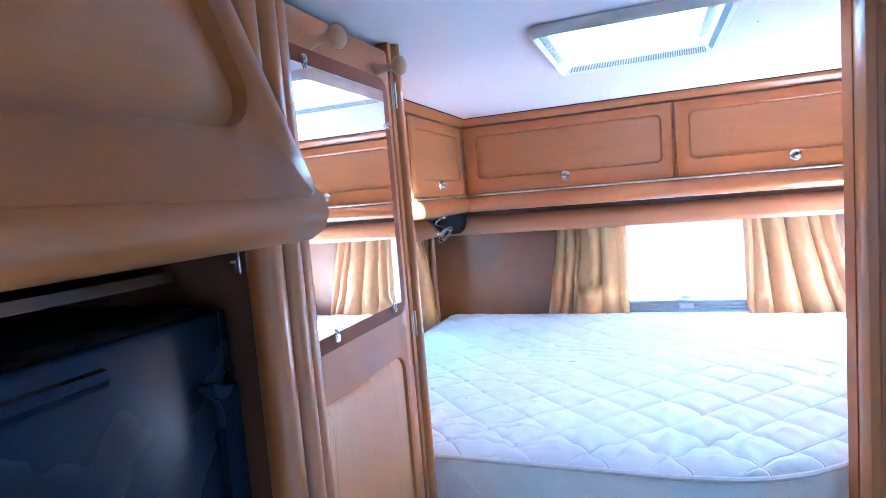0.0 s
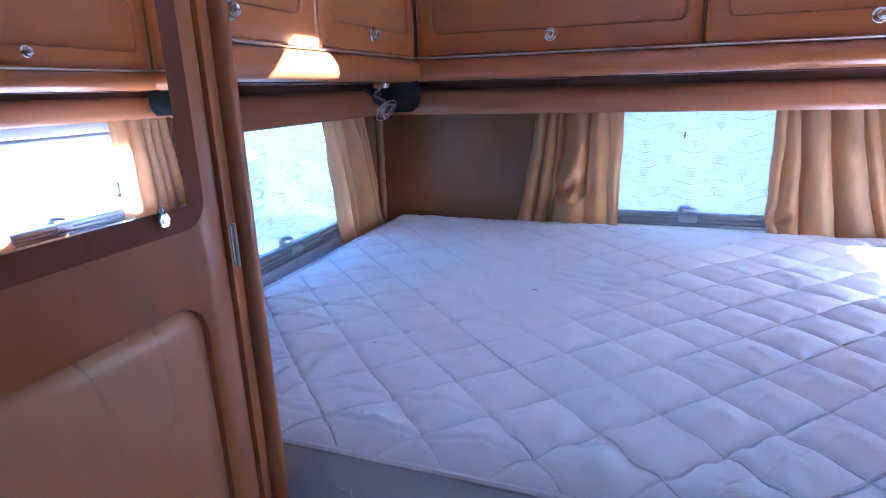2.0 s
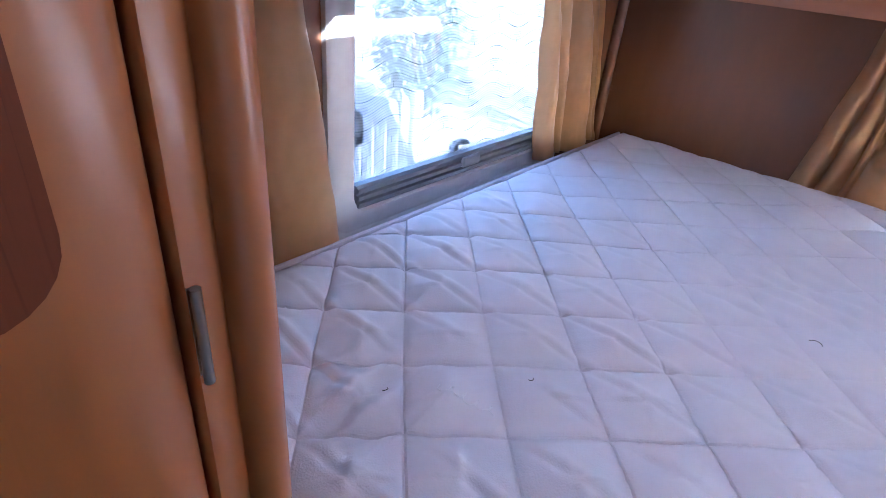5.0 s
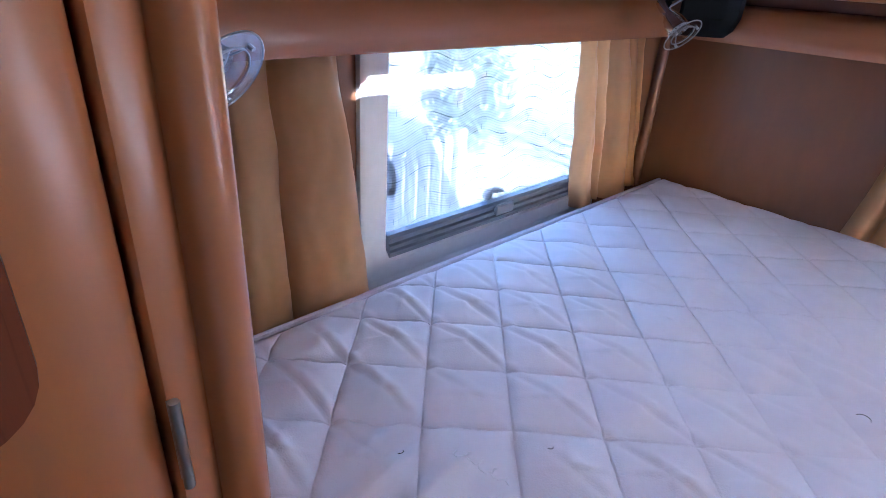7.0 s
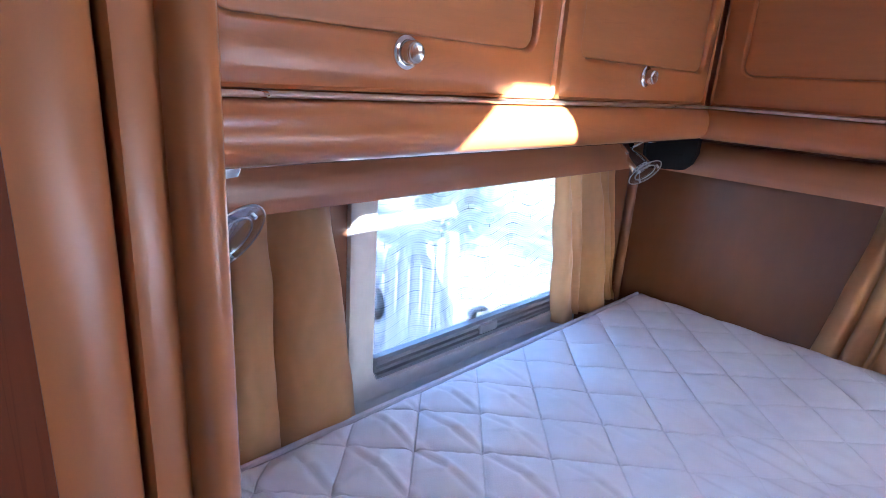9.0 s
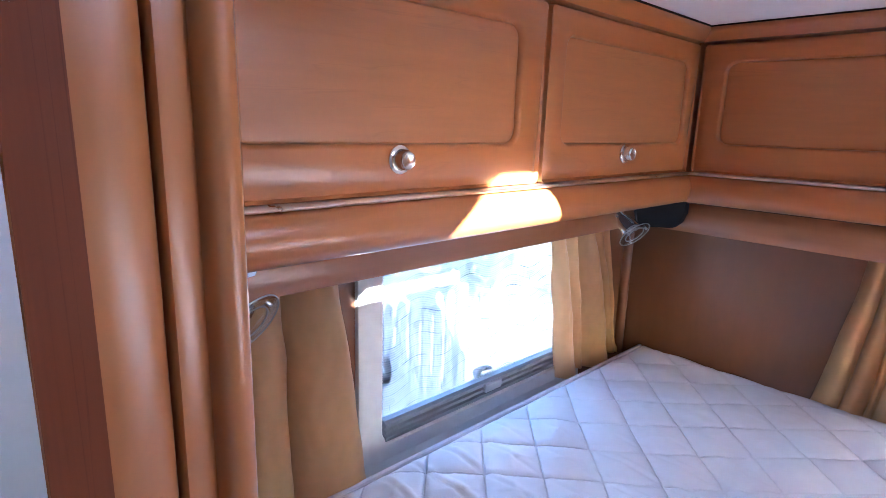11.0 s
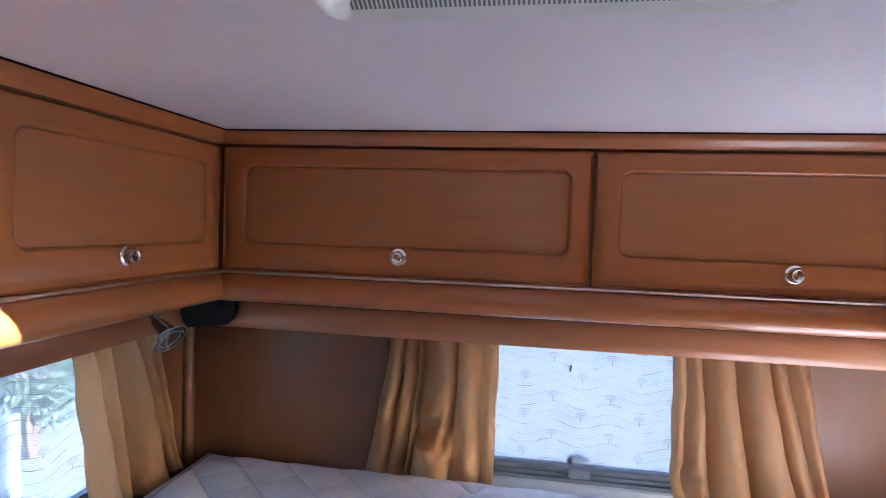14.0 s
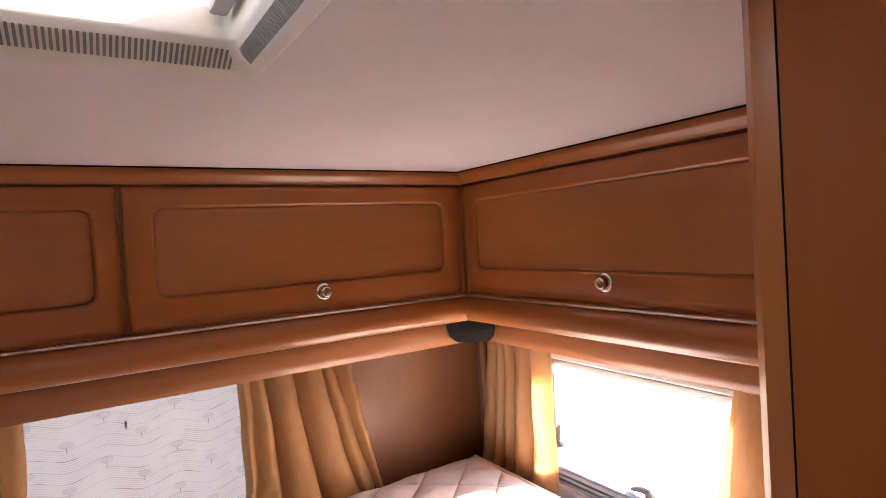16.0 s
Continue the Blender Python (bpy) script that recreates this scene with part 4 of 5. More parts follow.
bridge(bm, [placed(rounded(dw, dh, 0.006), dc, a, u, o, -0.024), *[placed(rounded(dw - 0.072 * k, dh - 0.072 * k, 0.006 + 0.012 * k), dc, a, u, o, -0.014 * (1 - math.sqrt(1 - (1 - k) ** 2))) for k in (0.0, 0.02, 0.07, 0.15, 0.27, 0.42, 0.6, 0.8, 1.0)],
            placed(rounded(low_w + 0.016, low_h + 0.016, 0.045), low_c, a, u, o, 0.0), placed(rounded(low_w + 0.004, low_h + 0.004, 0.040), low_c, a, u, o, -0.003), placed(rounded(low_w, low_h, 0.038), low_c, a, u, o, -0.010)], True, False)
wdoor = part("door", bm, wood_z, ward, "smooth cherry-coloured door leaf")
bm = bmesh.new()
bridge(bm, [placed(rounded(low_w, low_h, 0.038), low_c, a, u, o, -0.0095), placed(rounded(low_w - 0.02, low_h - 0.02, 0.03), low_c, a, u, o, -0.006), placed(rounded(low_w - 0.04, low_h - 0.04, 0.025), low_c, a, u, o, -0.003)], False, True)
part("panel", bm, panel_z, wdoor, "inset lower panel with dark heart lines in the grain")
MZ0, MZ1, MYA, MYB = 1.424, 1.856, 1.313, 1.646
mc = (DX, (MYA + MYB) / 2, (MZ0 + MZ1) / 2)
bm = bmesh.new()
bridge(bm, [placed(rounded(MYB - MYA + 0.060, MZ1 - MZ0 + 0.056, 0.032), mc, a, u, o, -0.0060), placed(rounded(MYB - MYA + 0.057, MZ1 - MZ0 + 0.053, 0.031), mc, a, u, o, 0.0030)], True, True)
part("mirror_board", bm, dark_wood, wdoor, "dark reddish board round the mirror")
part("mirror", boxed(DX + 0.0035, MYA, MZ0, DX + 0.0075, MYB, MZ1, 0.0012, 1), mirror_mat, wdoor, "frameless silvered mirror", smooth=None)
for y, z, s in ((MYA + 0.075, MZ0, -1), (MYB - 0.035, MZ0, -1), (MYA + 0.06, MZ1, 1), (MYB, MZ1 - 0.07, 0)):
    bm = bmesh.new()
    t = 1 if s == 0 else -s
    ca, cb = ((1, 0) if s else (0, 1))
    py, pz = y + cb * 0.008, z + s * 0.008
    bridge(bm, [placed(rounded(0.012, 0.014, 0.004), (DX + 0.003, py, pz), a, u, o, k) for k in (0.0, 0.006)] + [placed(rounded(0.010, 0.012, 0.003), (DX + 0.003, py, pz), a, u, o, 0.0075)], True, True)
    lathe(bm, (DX + 0.010, py, pz), (1, 0, 0), [(0, 0.0), (0, 0.0042), (0.0018, 0.0036), (0.0022, 0.0)], 12)
    tip = (DX + 0.0095, py - cb * 0.015, pz + ca * t * 0.015)
    tube(bm, [(DX + 0.0095, py - ca * 0.007, pz - cb * 0.007), tip, (DX + 0.0095, py + ca * 0.007, pz + cb * 0.007)], 0.0011, 6)
    part("mirror_clip", bm, chrome, wdoor, "small clear and chrome mirror clip")
for z0, z1 in ((1.335, 1.388), (1.83, 1.883), (0.5, 0.553)):
    bm = tube(bmesh.new(), [(DX + 0.003, 1.7165, z0), (DX + 0.003, 1.7165, z1)], 0.0026, 10)
    box(bm, DX - 0.002, 1.7145, z0 + 0.002, DX - 0.001, 1.7185, z1 - 0.002)
    part("hinge", bm, hinge_metal, wdoor, "narrow steel hinge")
bm = lathe(bmesh.new(), (DX, 1.270, 1.362), (1, 0, 0), [(0, 0.0), (0, 0.019), (0.004, 0.019), (0.006, 0.014), (0.012, 0.013), (0.015, 0.011), (0.016, 0.0)], 22)
part("door_knob", bm, chrome, wdoor, "small chrome door knob")
for y in (1.405, 1.640):
    bm = lathe(bmesh.new(), (DX, y, 1.897), (1, 0, 0), [(0, 0.0), (0, 0.013), (0.005, 0.011), (0.020, 0.0075), (0.034, 0.0075), (0.040, 0.013), (0.046, 0.0185), (0.053, 0.0195), (0.060, 0.016), (0.064, 0.008), (0.065, 0.0)], 24)
    part("coat_hook", bm, tan_wood, wdoor, "turned wooden coat peg")
# rounded end post beside the bed
bm = bmesh.new()
prof = [(-0.03, 0.0), (-0.004, 0.0), (-0.002, 0.0015), (-0.002, 0.0165), (-0.004, 0.0185), (-0.004, 0.0195), (0.003, 0.021), (0.009, 0.026), (0.011, 0.033), (0.008, 0.040), (0.0, 0.0445), (-0.03, 0.0455)]
bridge(bm, [[(0.268 + p, 1.7145 + q, z) for p, q in prof] for z in (0.0, CEIL - 0.001)], True, True)
part("end_post", bm, wood_z, ward, "rounded and grooved upright post", smooth=50)

# ---- fluted posts, refrigerator unit, kitchen locker ----
for x, y, r in ((0.388, 1.092, 0.019), (0.392, 1.124, 0.0165), (0.381, 1.154, 0.0185)):
    bm = tube(bmesh.new(), [(x, y, 0.0), (x, y, CEIL - 0.001)], r, 20)
    single("door_post", bm, wood_z, "rounded cherry-coloured upright post", "post", "fluted posts beside the wardrobe", kind="structure")
single("trim", boxed(0.20, 1.1685, 0.0, 0.258, 1.238, CEIL - 0.001), wood_z, "cherry-coloured filler beside the wardrobe door", "trim", kind="structure", smooth=None)
single("trim", boxed(0.20, 1.110, 0.0, 0.372, 1.168, CEIL - 0.001), wood_z, "cherry-coloured filler behind the posts", "trim", kind="structure", smooth=None)

unit = thing("fridge_cabinet", (0.05, 0.8, 0.0), "tall cherry-coloured cabinet round a refrigerator", "cabinet")
part("side_panel", boxed(LEFT, 1.086, 0.0, 0.374, 1.104, CEIL - 0.002), niche_shade_mat, unit, "inner side, niche shade put into its brown", smooth=None)
part("side_panel", boxed(LEFT, 0.44, 0.0, 0.374, 0.456, CEIL - 0.002), wood_z, unit, smooth=None)
part("shelf", boxed(LEFT, 0.456, 1.562, 0.270, 1.084, 1.574), niche_shade_mat, unit, "shelf above the refrigerator, its shade put into the colour", smooth=None)
part("upper_front", boxed(0.33, 0.456, 1.655, 0.345, 1.084, CEIL - 0.002), wood_y, unit, smooth=None)
# niche back, its shade painted near-black
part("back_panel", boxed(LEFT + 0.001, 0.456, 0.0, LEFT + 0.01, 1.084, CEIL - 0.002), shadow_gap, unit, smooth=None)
bm = boxed(0.354, 1.0810, 1.567, 0.364, 1.0868, 1.596, 0.002, 1)
tube(bm, [(0.357, 1.082, 1.581), (0.354, 1.079, 1.581)], 0.0025, 8)
part("catch", bm, chrome, unit, "small chrome door catch")
fridge = thing("refrigerator", (0.05, 0.77, 0.05), "dark navy built-in refrigerator with a plain door, closed", "refrigerator")
part("body", boxed(LEFT + 0.02, 0.50, 0.05, 0.295, 1.080, 1.536, 0.004), black_plastic, fridge)
part("door", boxed(0.300, 0.505, 0.09, 0.343, 1.072, 1.533, 0.010, 3), fridge_black, fridge, "dark navy door leaf")
bm = extrude_profile(bmesh.new(), [(0.0, 0.0), (0.004, -0.002), (0.008, 0.004), (0.006, 0.012), (0.0, 0.014)], (0.3425, 0.80, 1.500), (0.3425, 0.93, 1.500), (1, 0, 0))
part("handle", bm, fridge_black, fridge, "thin grip lip near the top of the door", smooth=40)
bm = bmesh.new()
grip = [(1.0725, 0.09), (1.046, 0.09), (1.046, 1.425), (1.043, 1.440), (1.034, 1.452), (1.018, 1.462), (1.018, 1.466), (1.040, 1.462), (1.056, 1.455), (1.0725, 1.452)]
bridge(bm, [[(x, y, z) for y, z in grip] for x in (0.3435, 0.349, 0.352)], True, True)
part("door_grip", bm, fridge_black, fridge, "long raised grip along the door edge", smooth=30)
part("corner_cap", boxed(0.3435, 1.0615, 1.468, 0.3455, 1.0725, 1.532, 0.001, 1), fridge_black, fridge, "flush corner cap")
part("edge_strip", boxed(0.330, 1.0735, 0.09, 0.341, 1.0815, 1.47, 0.003), black_plastic, fridge, "dark edge profile")

kl = thing("kitchen_locker", (0.2, 0.3, 1.60), "cherry-coloured overhead kitchen locker with rounded valance", "cabinet")
bm = bmesh.new()
side = [(LEFT, 1.624), (0.600, 1.624), (0.606, 1.640), (0.490, CEIL - 0.002), (LEFT, CEIL - 0.002)]
bridge(bm, [[(x, y, z) for x, z in side] for y in (-0.5, 0.828)], True, True)
part("body", bm, wood_y, kl, smooth=None)
KU, KO = (-0.371, 0, 0.928), (0.928, 0, 0.371)
KLC = Vector((0.573, 0.165, 1.789))
kw, kh = 1.33, 0.335
bm = bmesh.new()
PC = KLC - Vector((0, 0.0, 0)) + Vector(KU) * 0.004
pw, ph = kw - 0.040, kh - 0.062
bridge(bm, [placed(rounded(kw, kh, 0.01), KLC, a, KU, KO, -0.018), placed(rounded(kw, kh, 0.01), KLC, a, KU, KO, -0.004), placed(rounded(kw - 0.01, kh - 0.004, 0.01), KLC, a, KU, KO, 0.0),
            placed(rounded(pw + 0.014, ph + 0.014, 0.034), PC, a, KU, KO, 0.0), placed(rounded(pw + 0.004, ph + 0.004, 0.03), PC, a, KU, KO, -0.003), placed(rounded(pw, ph, 0.028), PC, a, KU, KO, -0.010)], True, False)
kd = part("door", bm, wood_y, kl)
bm = bmesh.new()
bridge(bm, [placed(rounded(pw, ph, 0.028), PC, a, KU, KO, -0.0095), placed(rounded(pw - 0.014, ph - 0.014, 0.024), PC, a, KU, KO, -0.008), placed(rounded(pw - 0.034, ph - 0.034, 0.018), PC, a, KU, KO, -0.003)], False, True)
part("panel", bm, panel_y, kd, "inset wood panel")
nose = [(0.606, 1.648), (0.629, 1.640), (0.6345, 1.634), (0.636, 1.627), (0.633, 1.620), (0.625, 1.6155), (0.600, 1.614), (0.30, 1.614), (0.30, 1.6235), (0.600, 1.6235)]
bm = bmesh.new()
bridge(bm, [[(x, y, z) for x, z in nose] for y in (-0.5, 0.829)], True, True)
part("valance", bm, wood_y, kl, "rounded lower edge", smooth=50)

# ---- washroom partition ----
single("partition", boxed(1.150, 1.815, 0.0, RIGHT, 1.905, CEIL - 0.001), facing_shade_mat, "cherry-coloured partition between bed and washroom", "wall", kind="structure", smooth=None)
bm = bmesh.new()
prof = [(1.200, 1.802), (1.166, 1.798), (1.160, 1.803), (1.152, 1.803), (1.147, 1.797), (1.133, 1.799), (1.126, 1.808), (1.124, 1.83), (1.124, 1.888), (1.128, 1.906), (1.140, 1.916), (1.155, 1.918), (1.200, 1.915)]
bridge(bm, [[(x, y, z) for x, y in prof] for z in (0.0, CEIL - 0.0015)], True, True)
single("door_frame", bm, wood_z, "rounded cherry-coloured post at the end of the partition", "door frame", kind="structure", smooth=35)
single("trim", boxed(1.1215, 1.832, 0.0, 1.1250, 1.889, CEIL - 0.002, 0.001, 1), facing_shade_mat, "facing on the partition post, shade put into its reddish colour", "trim", kind="structure")
single("trim", boxed(1.1222, 1.8893, 0.0, 1.1245, 1.8901, CEIL - 0.002), seal_mat, "thin dark joint beside the facing", "trim", kind="structure", smooth=None)
single("washroom_wall", boxed(1.172, 0.30, 0.0, 1.190, 1.797, CEIL - 0.001), white_wall, "smooth white washroom wall", "wall", kind="structure", smooth=None)
wd = thing("washroom_door", (1.16, 1.45, 0.0), "plain white washroom door, closed", "door")
part("leaf", boxed(1.158, 1.13, 0.03, 1.1705, 1.74, 1.90, 0.004), white_wall, wd)


# ---- corner loudspeakers, spot lamps ----
def corner_speaker(x, sx):
    ob = thing("loudspeaker", (x, 3.2, 1.50), "black corner loudspeaker under the valance", "loudspeaker", "corner loudspeakers")
    bm = bmesh.new()
    loops = []
    for z, k in ((1.566, 1.0), (1.50, 1.0), (1.47, 0.90), (1.452, 0.72)):
        xw, yw = x - sx * 0.022, 3.262
        loops.append([(xw, yw, z), (xw, yw - 0.112 * k, z), (xw + sx * 0.012, yw - 0.120 * k, z), (xw + sx * 0.102 * k, yw - 0.036, z), (xw + sx * 0.112 * k, yw - 0.025, z), (xw + sx * 0.112 * k, yw, z)])
    bridge(bm, loops, True, True)
    part("housing", bm, black_plastic, ob, smooth=35)
    bm = bmesh.new()
    d = Vector((0.16 * sx, 0.14, 0)).normalized()
    n = Vector((0.14 * sx, -0.16, 0)).normalized()
    c = Vector((x + sx * 0.036, 3.192, 1.520))
    bridge(bm, [placed(rounded(0.085, 0.06, 0.01), c, d, (0, 0, 1), n, 0.0), placed(rounded(0.075, 0.05, 0.01), c, d, (0, 0, 1), n, 0.004)], False, True)
    part("grille", bm, seal_mat, ob, "dark cloth grille")


corner_speaker(-0.185, 1)
corner_speaker(1.875, -1)


def spot_lamp(mount, joint, head, aim, ring_r, label):
    """A reading spot: chrome base, dark stem, reflector cup and a clear glass ring."""
    ob = thing("spot_lamp", mount, label, "lamp", "reading spots over the bed")
    mount, joint, head, aim = Vector(mount), Vector(joint), Vector(head), Vector(aim).normalized()
    along = Vector((aim.x, aim.y, 0)).normalized()
    bm = bmesh.new()
    bc = mount + Vector((0, 0, 0.002))
    wide = Vector((-along.y, along.x, 0))
    bridge(bm, [placed(rounded(0.058 * k, 0.032 * k, 0.008), bc, along, wide, (0, 0, -1), z) for z, k in ((0.0, 1.0), (0.014, 0.94), (0.020, 0.86), (0.0215, 0.6))], True, True)
    box_part = part("switch_box", bm, chrome, ob, "chrome switch box")
    bm = bmesh.new()
    bridge(bm, [placed(rounded(0.014, 0.012, 0.004), bc + wide * 0.015 - Vector((0, 0, 0.009)), along, (0, 0, 1), wide, z) for z in (-0.002, 0.003)], True, True)
    part("rocker", bm, black_plastic, box_part, "black rocker switch")
    bm = bmesh.new()
    pts = [mount - Vector((0, 0, 0.016)), mount.lerp(joint, 0.5) - along * 0.004, joint + Vector((0, 0, 0.012)), joint]
    for p, q in zip(pts, pts[1:]):
        m3 = (p + q) / 2
        d3 = (q - p).normalized()
        bridge(bm, [placed(rounded(0.018, 0.006, 0.002), e3, along, wide, d3, 0.0) for e3 in (p - d3 * 0.002, q + d3 * 0.002)], True, True)
    part("stem", bm, black_plastic, ob, "flat black swivel stem")
    part("cable", tube(bmesh.new(), [mount - Vector((0, 0, 0.018)) + along * 0.012, mount.lerp(joint, 0.4) + along * 0.018, mount.lerp(joint, 0.8) + along * 0.010, joint + along * 0.004], 0.0022, 6), piping_mat, ob, "pale cable")
    bm = lathe(bmesh.new(), head - aim * 0.066, aim, [(-0.004, 0.0), (-0.004, 0.010), (0.006, 0.012), (0.016, 0.018), (0.030, 0.0225), (0.050, 0.0245), (0.052, 0.0245), (0.046, 0.0215), (0.034, 0.014), (0.030, 0.0)], 22)
    cup = part("reflector", bm, chrome, ob, "small chrome reflector cup")
    bm = lathe(bmesh.new(), head - aim * 0.030, aim, [(-0.012, 0.006), (0.004, 0.008), (0.008, 0.005), (0.009, 0.0)], 12)
    part("bulb", bm, clear_glass, ob, "small capsule bulb, off")
    side0 = aim.orthogonal().normalized()
    bm = lathe(bmesh.new(), head - aim * 0.018, aim, [(0, 0.007), (0.0, 0.0175), (0.0015, 0.0175), (0.0015, 0.007)], 28)
    plate = part("plate", bm, satin, cup, "bright perforated plate")
    for k in range(9):
        dd = Matrix.Rotation(2 * math.pi * k / 9, 3, aim) @ side0
        plate_hole = lathe(bmesh.new(), head - aim * 0.0165 + dd * 0.0125, aim, [(0, 0.0016), (0.0006, 0.0016), (0.0006, 0.0)], 8)
        part("hole", plate_hole, seal_mat, cup)
    bm = bmesh.new()
    lathe(bm, head, aim, [(0.0, ring_r * 0.60), (0.0, ring_r), (0.003, ring_r), (0.003, ring_r * 0.60), (0.0, ring_r * 0.60)], 36)
    part("glass_ring", bm, ring_glass, ob, "clear glass ring")
    turn = [Matrix.Rotation(2 * math.pi * k / 40, 3, aim) @ aim.orthogonal().normalized() for k in range(41)]
    # metal wires added to give the glass edges their highlights
    for r in (ring_r, ring_r * 0.62):
        part("rim", tube(bmesh.new(), [head + aim * 0.0015 + d * r for d in turn], 0.0013, 6), satin, ob, "thin wire added for the highlight on the glass edge")
    side = aim.orthogonal().normalized()
    for k in range(3):
        bm = bmesh.new()
        d = Matrix.Rotation(2 * math.pi * k / 3, 3, aim) @ side
        tube(bm, [head - aim * 0.01 + d * 0.018, head + d * ring_r * 0.72], 0.0012, 6)
        lathe(bm, head + d * ring_r * 0.74 - aim * 0.002, aim, [(0, 0.0), (0, 0.003), (0.008, 0.003), (0.008, 0.0)], 8)
        part("ring_clip", bm, satin, ob, "thin wire clip")
    bm = lathe(bmesh.new(), head - aim * 0.112, aim, [(0.0, 0.0), (0.0, 0.004), (0.010, 0.004), (0.011, 0.008), (0.013, 0.0095), (0.020, 0.0095), (0.021, 0.0115), (0.050, 0.0115), (0.054, 0.0095), (0.056, 0.0)], 20)
    part("arm", bm, chrome, ob, "short metal arm")


spot_lamp((-0.112, 2.958, 1.560), (-0.150, 2.962, 1.522), (-0.095, 2.950, 1.470), (0.76, -0.15, -0.62), 0.043, "chrome reading spot with a glass ring, below the corner valance")
spot_lamp((-0.075, 1.893, 1.560), (-0.165, 1.912, 1.492), (-0.130, 1.930, 1.450), (0.79, 0.33, -0.51), 0.054, "chrome reading spot with a large glass ring, beside the wardrobe")

# ---- roof hatch ----
hatch = thing("roof_hatch", (0.75, 1.94, CEIL), "cream roof hatch with ribbed vent frame and flyscreen, lid propped open", "roof hatch")
hx0, hy0, hx1, hy1 = 0.545, 1.795, 0.957, 2.268
hc = ((hx0 + hx1) / 2, (hy0 + hy1) / 2, CEIL)
hw, hh = hx1 - hx0, hy1 - hy0
sw, sh = SKY[2] - SKY[0], SKY[3] - SKY[1]
sc = ((SKY[0] + SKY[2]) / 2, (SKY[1] + SKY[3]) / 2, CEIL)
X, Y, D = (1, 0, 0), (0, 1, 0), (0, 0, -1)
bm = bmesh.new()
LIP, RISE = 0.024, 0.004
bridge(bm, [placed(rounded(hw, hh, 0.03), hc, X, Y, D, 0.0005), placed(rounded(hw, hh, 0.03), hc, X, Y, D, 0.009), placed(rounded(hw - 0.010, hh - 0.010, 0.027), hc, X, Y, D, 0.019),
            placed(rounded(hw - 0.022, hh - 0.022, 0.022), hc, X, Y, D, LIP), placed(rounded(hw - 0.030, hh - 0.030, 0.018), hc, X, Y, D, LIP - 0.001),
            placed(rounded(sw + 0.004, sh + 0.004, 0.010), sc, X, Y, D, RISE), placed(rounded(sw, sh, 0.008), sc, X, Y, D, 0.001), placed(rounded(sw - 0.002, sh - 0.002, 0.008), sc, X, Y, D, -0.034)])
part("frame", bm, hatch_cream, hatch, "cream moulded frame", smooth=35)
def slot(inner, outer, side):
    """A grey strip on the frame's sloping inner face, painted for the shade in a slot."""
    bm = bmesh.new()
    inner, outer, side = Vector(inner), Vector(outer), Vector(side)
    n = (outer - inner).cross(side).normalized()
    if n.z > 0:
        n = -n
    a0, a1 = inner.lerp(outer, 0.20), inner.lerp(outer, 0.74)
    loops = [[p + side * 0.00105 + n * k, p - side * 0.00105 + n * k] for p in (a0, a1) for k in (0.0006,)]
    q = [bm.verts.new(v) for v in (loops[0][0], loops[0][1], loops[1][1], loops[1][0])]
    bm.faces.new(q)
    deep = [bm.verts.new(v.co - n * 0.004) for v in q]
    for i in range(4):
        bm.faces.new((q[i], q[(i + 1) % 4], deep[(i + 1) % 4], deep[i]))
    part("vent_slot", bm, slot_mat, hatch, smooth=None)


zi, zo = CEIL - RISE, CEIL - LIP + 0.001
for count, y_in, y_out in ((84, SKY[3] + 0.002, hy1 - 0.015), (50, SKY[1] - 0.002, hy0 + 0.015)):
    for k in range(count):
        x = SKY[0] - 0.008 + (sw + 0.016) * (k + 0.5) / count
        slot((x, y_in, zi), (x, y_out, zo), X)
for count, x_in, x_out in ((70, SKY[0] - 0.002, hx0 + 0.015), (96, SKY[2] + 0.002, hx1 - 0.015)):
    for k in range(count):
        y = SKY[1] - 0.008 + (sh + 0.016) * (k + 0.5) / count
        slot((x_in, y, zi), (x_out, y, zo), Y)
bm = bmesh.new()
box(bm, SKY[2] - 0.020, SKY[1] + 0.006, CEIL + 0.012, SKY[2] - 0.004, SKY[3] - 0.006, CEIL + 0.030, 0.004)
part("screen_rail", bm, grey_plastic, hatch, "grey sliding screen rail")
# the lid stands open, hinged at its front edge
LID = 39
X_UNIT = Vector(X)
lid_up = Vector((0, math.cos(radians(LID)), math.sin(radians(LID))))
lid_out = Vector((0, -math.sin(radians(LID)), math.cos(radians(LID))))
lc = Vector((sc[0], SKY[1] - 0.012, CEIL + 0.045)) + lid_up * (sh / 2 + 0.01)
bm = bmesh.new()
bridge(bm, [placed(rounded(sw + 0.02, sh + 0.03, 0.04), lc, X, lid_up, lid_out, -0.012), placed(rounded(sw + 0.02, sh + 0.03, 0.04), lc, X, lid_up, lid_out, 0.008), placed(rounded(sw - 0.04, sh - 0.03, 0.04), lc, X, lid_up, lid_out, 0.028)], False, True)
lid = part("lid", bm, lid_mat, hatch, "milky acrylic lid, propped open")
bm = bmesh.new()
bridge(bm, [placed(rounded(sw + 0.016, sh + 0.026, 0.038), lc, X, lid_up, lid_out, -0.013), placed(rounded(sw + 0.016, sh + 0.026, 0.038), lc, X, lid_up, lid_out, -0.022), placed(rounded(sw - 0.066, sh - 0.06, 0.03), lc, X, lid_up, lid_out, -0.020), placed(rounded(sw - 0.066, sh - 0.06, 0.03), lc, X, lid_up, lid_out, -0.013)])
part("lid_rim", bm, cream, lid, "cream stiffening rim")
bar = lc + lid_up * (sh / 2 - 0.06) - lid_out * 0.035
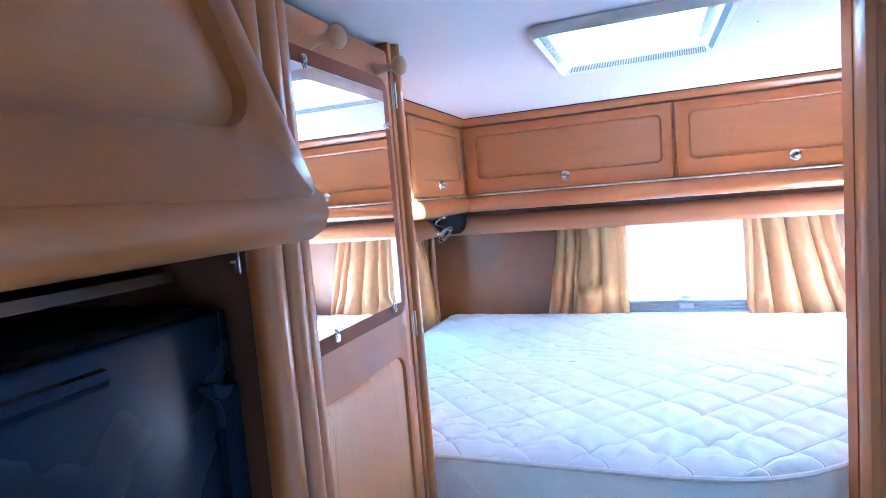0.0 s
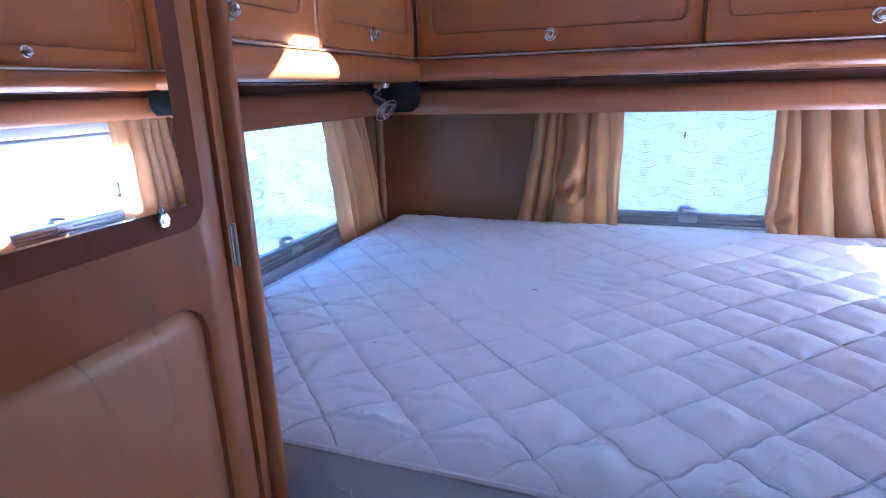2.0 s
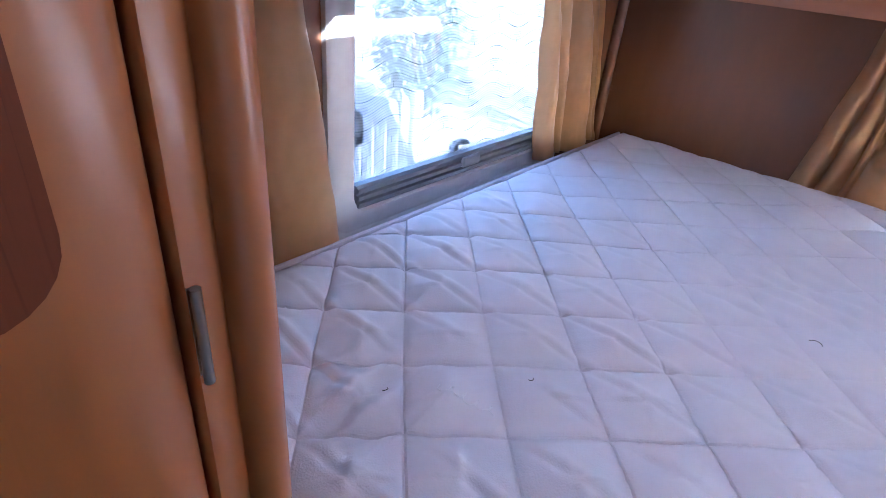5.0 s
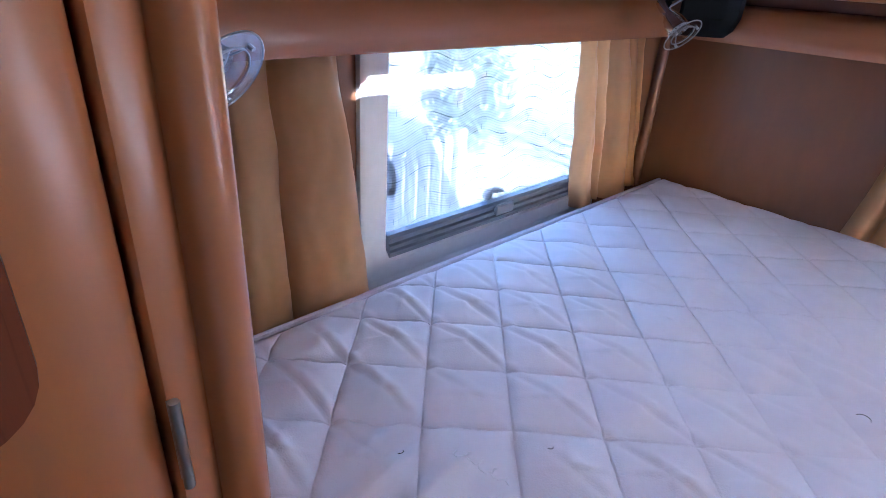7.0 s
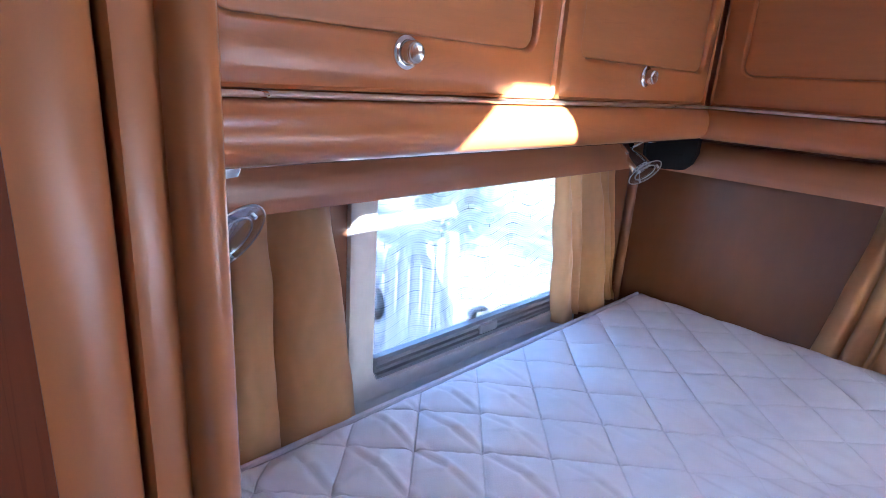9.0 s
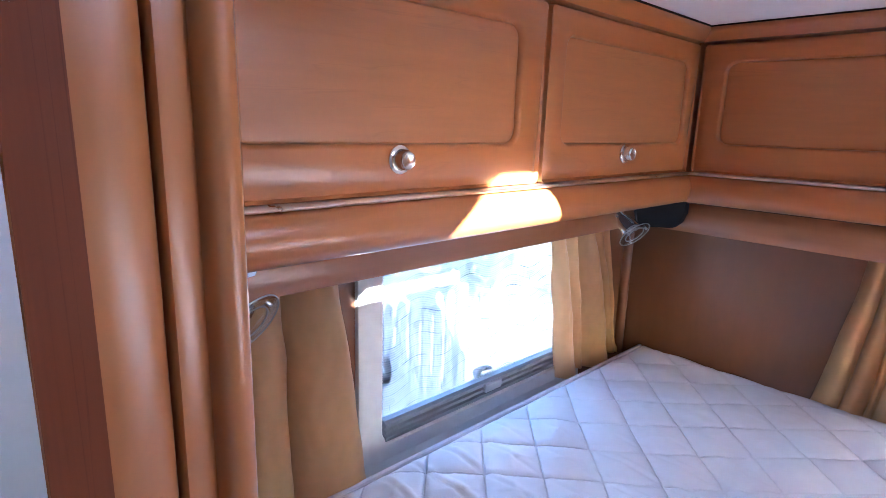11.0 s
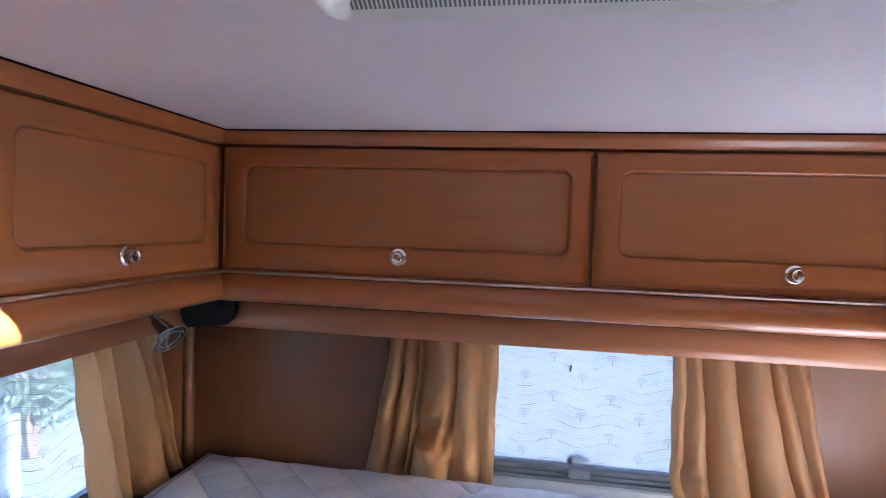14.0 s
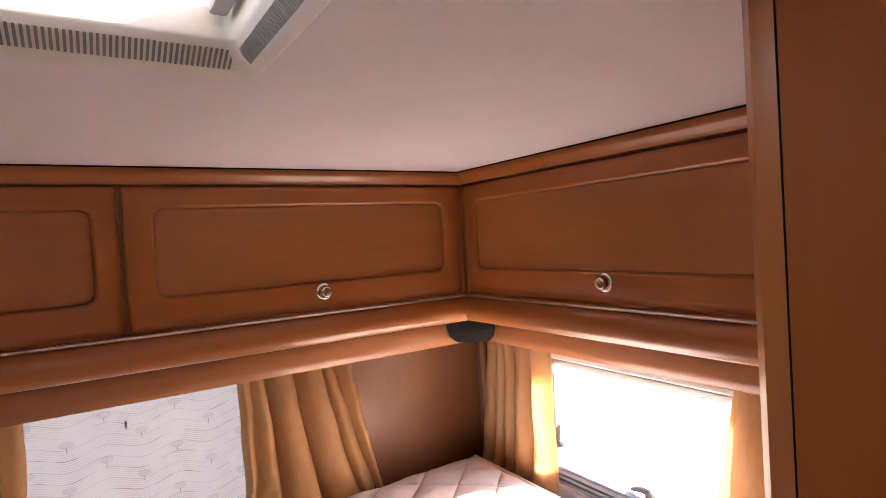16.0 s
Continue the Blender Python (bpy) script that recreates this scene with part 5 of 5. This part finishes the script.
part("lid_handle", tube(bmesh.new(), [bar - X_UNIT * 0.05 + lid_out * 0.015, bar - X_UNIT * 0.045, bar + X_UNIT * 0.045, bar + X_UNIT * 0.05 + lid_out * 0.015], 0.006, 8), cream, lid, "small cream grip bar")
bm = bmesh.new()
bm.faces.new([bm.verts.new(q) for q in ((SKY[0] + 0.001, SKY[1] + 0.001, CEIL + 0.020), (SKY[2] - 0.001, SKY[1] + 0.001, CEIL + 0.020), (SKY[2] - 0.001, SKY[3] - 0.001, CEIL + 0.020), (SKY[0] + 0.001, SKY[3] - 0.001, CEIL + 0.020))])
part("flyscreen", bm, mesh_mat, hatch, "fine pale flyscreen", smooth=None)
for x, y in ((hx1 - 0.012, 2.10), (hx0 + 0.012, 2.06), (hx0 + 0.012, 1.89), (hx1 - 0.012, 1.90)):
    part("screw", lathe(bmesh.new(), (x, y, CEIL - 0.008), (0, 0, -1), [(0, 0.0045), (0.006, 0.0045), (0.008, 0.003), (0.008, 0.0)], 12), satin, hatch)
for k in range(3):
    part("lettering", boxed(hx0 + 0.004 + 0.006 * (k % 2), 2.10 + 0.03 * k, CEIL - 0.0152, hx0 + 0.0065 + 0.006 * (k % 2), 2.125 + 0.03 * k, CEIL - 0.0146), grey_dark, hatch, "small dark imprint", smooth=None)
for x, y in ((1.018, 2.085),):
    single("ceiling_screw", lathe(bmesh.new(), (x, y, CEIL), (0, 0, -1), [(0, 0.0018), (0.0012, 0.0018), (0.002, 0.0)], 10), grey_dark, "tiny dark screw in the ceiling", "screw")

# ---- outside ----
single("ground", boxed(-150, -150, -0.75, 150, 150, -0.70), grass_mat, "pale dusty gravel ground round the caravan", "ground", kind="structure", smooth=None)
fence = thing("picket_fence", (-2.5, 3.9, -0.7), "picket fence with rounded heads on the gravel, grey-blue shade put into its colour", "fence")
HEAD = [(-0.043, -0.70), (0.043, -0.70), (0.043, 0.36), (0.036, 0.395), (0.020, 0.420), (0.0, 0.430), (-0.020, 0.420), (-0.036, 0.395), (-0.043, 0.36)]
bm = bmesh.new()
bridge(bm, [[(x, 3.0 + y, z) for y, z in HEAD] for x in (-2.51, -2.49)], True, True)
first = part("picket", bm, fence_mat, fence, smooth=None)
for k in range(1, 14):
    o2 = new("picket", first.data)
    o2.parent = fence
    o2.location = (0, 0.127 * k, 0)
for z in (-0.50, 0.235):
    part("rail", boxed(-2.55, 2.95, z, -2.512, 4.72, z + 0.07), fence_mat, fence, smooth=None)
part("gate_post", boxed(-2.55, 4.73, -0.70, -2.46, 4.82, 0.46, 0.008), fence_mat, fence)


def shrub(x, y, h, r, seed, label):
    rnd = random.Random(seed)
    ob = thing("shrub", (x, y, -0.70), label, "shrub")
    bm = bmesh.new()
    for k in range(5):
        a = k * 1.26
        tube(bm, [(x, y, -0.70), (x + 0.25 * r * math.cos(a), y + 0.25 * r * math.sin(a), -0.7 + 0.4 * h), (x + 0.6 * r * math.cos(a), y + 0.6 * r * math.sin(a), -0.7 + 0.8 * h)], [0.04, 0.03, 0.012], 6)
    part("limbs", bm, bark, ob)
    verts, faces = [], []
    for k in range(2600):
        a, e, q = rnd.uniform(0, 6.283), rnd.uniform(-1.4, 1.5), rnd.uniform(0.35, 1.0) ** 0.5
        lump = 1 + 0.25 * math.sin(3 * a + seed) * math.cos(2 * e)
        c = Vector((x + r * q * lump * math.cos(a) * math.cos(e), y + r * q * lump * math.sin(a) * math.cos(e), -0.7 + h * 0.58 + h * 0.42 * q * lump * math.sin(e)))
        d1 = Vector((rnd.uniform(-1, 1), rnd.uniform(-1, 1), rnd.uniform(-1, 1))).normalized() * 0.05
        d2 = d1.orthogonal().normalized() * 0.022
        n = len(verts)
        verts += [c - d1, c + d2, c + d1, c - d2]
        faces.append((n, n + 1, n + 2, n + 3))
    me = bpy.data.meshes.new("crown")
    me.from_pydata(verts, [], faces)
    me.materials.append(leaf_mat)
    crown = new("crown", me)
    crown.parent = ob
    crown.matrix_parent_inverse = Matrix.Translation(-OFFSET[ob])
    crown["kind"] = "stuff"


shrub(-4.1, 6.5, 2.0, 0.55, 4, "leafy green shrub behind the fence")
shrub(-0.42, 7.5, 3.4, 1.0, 9, "leafy green shrub behind the caravan")
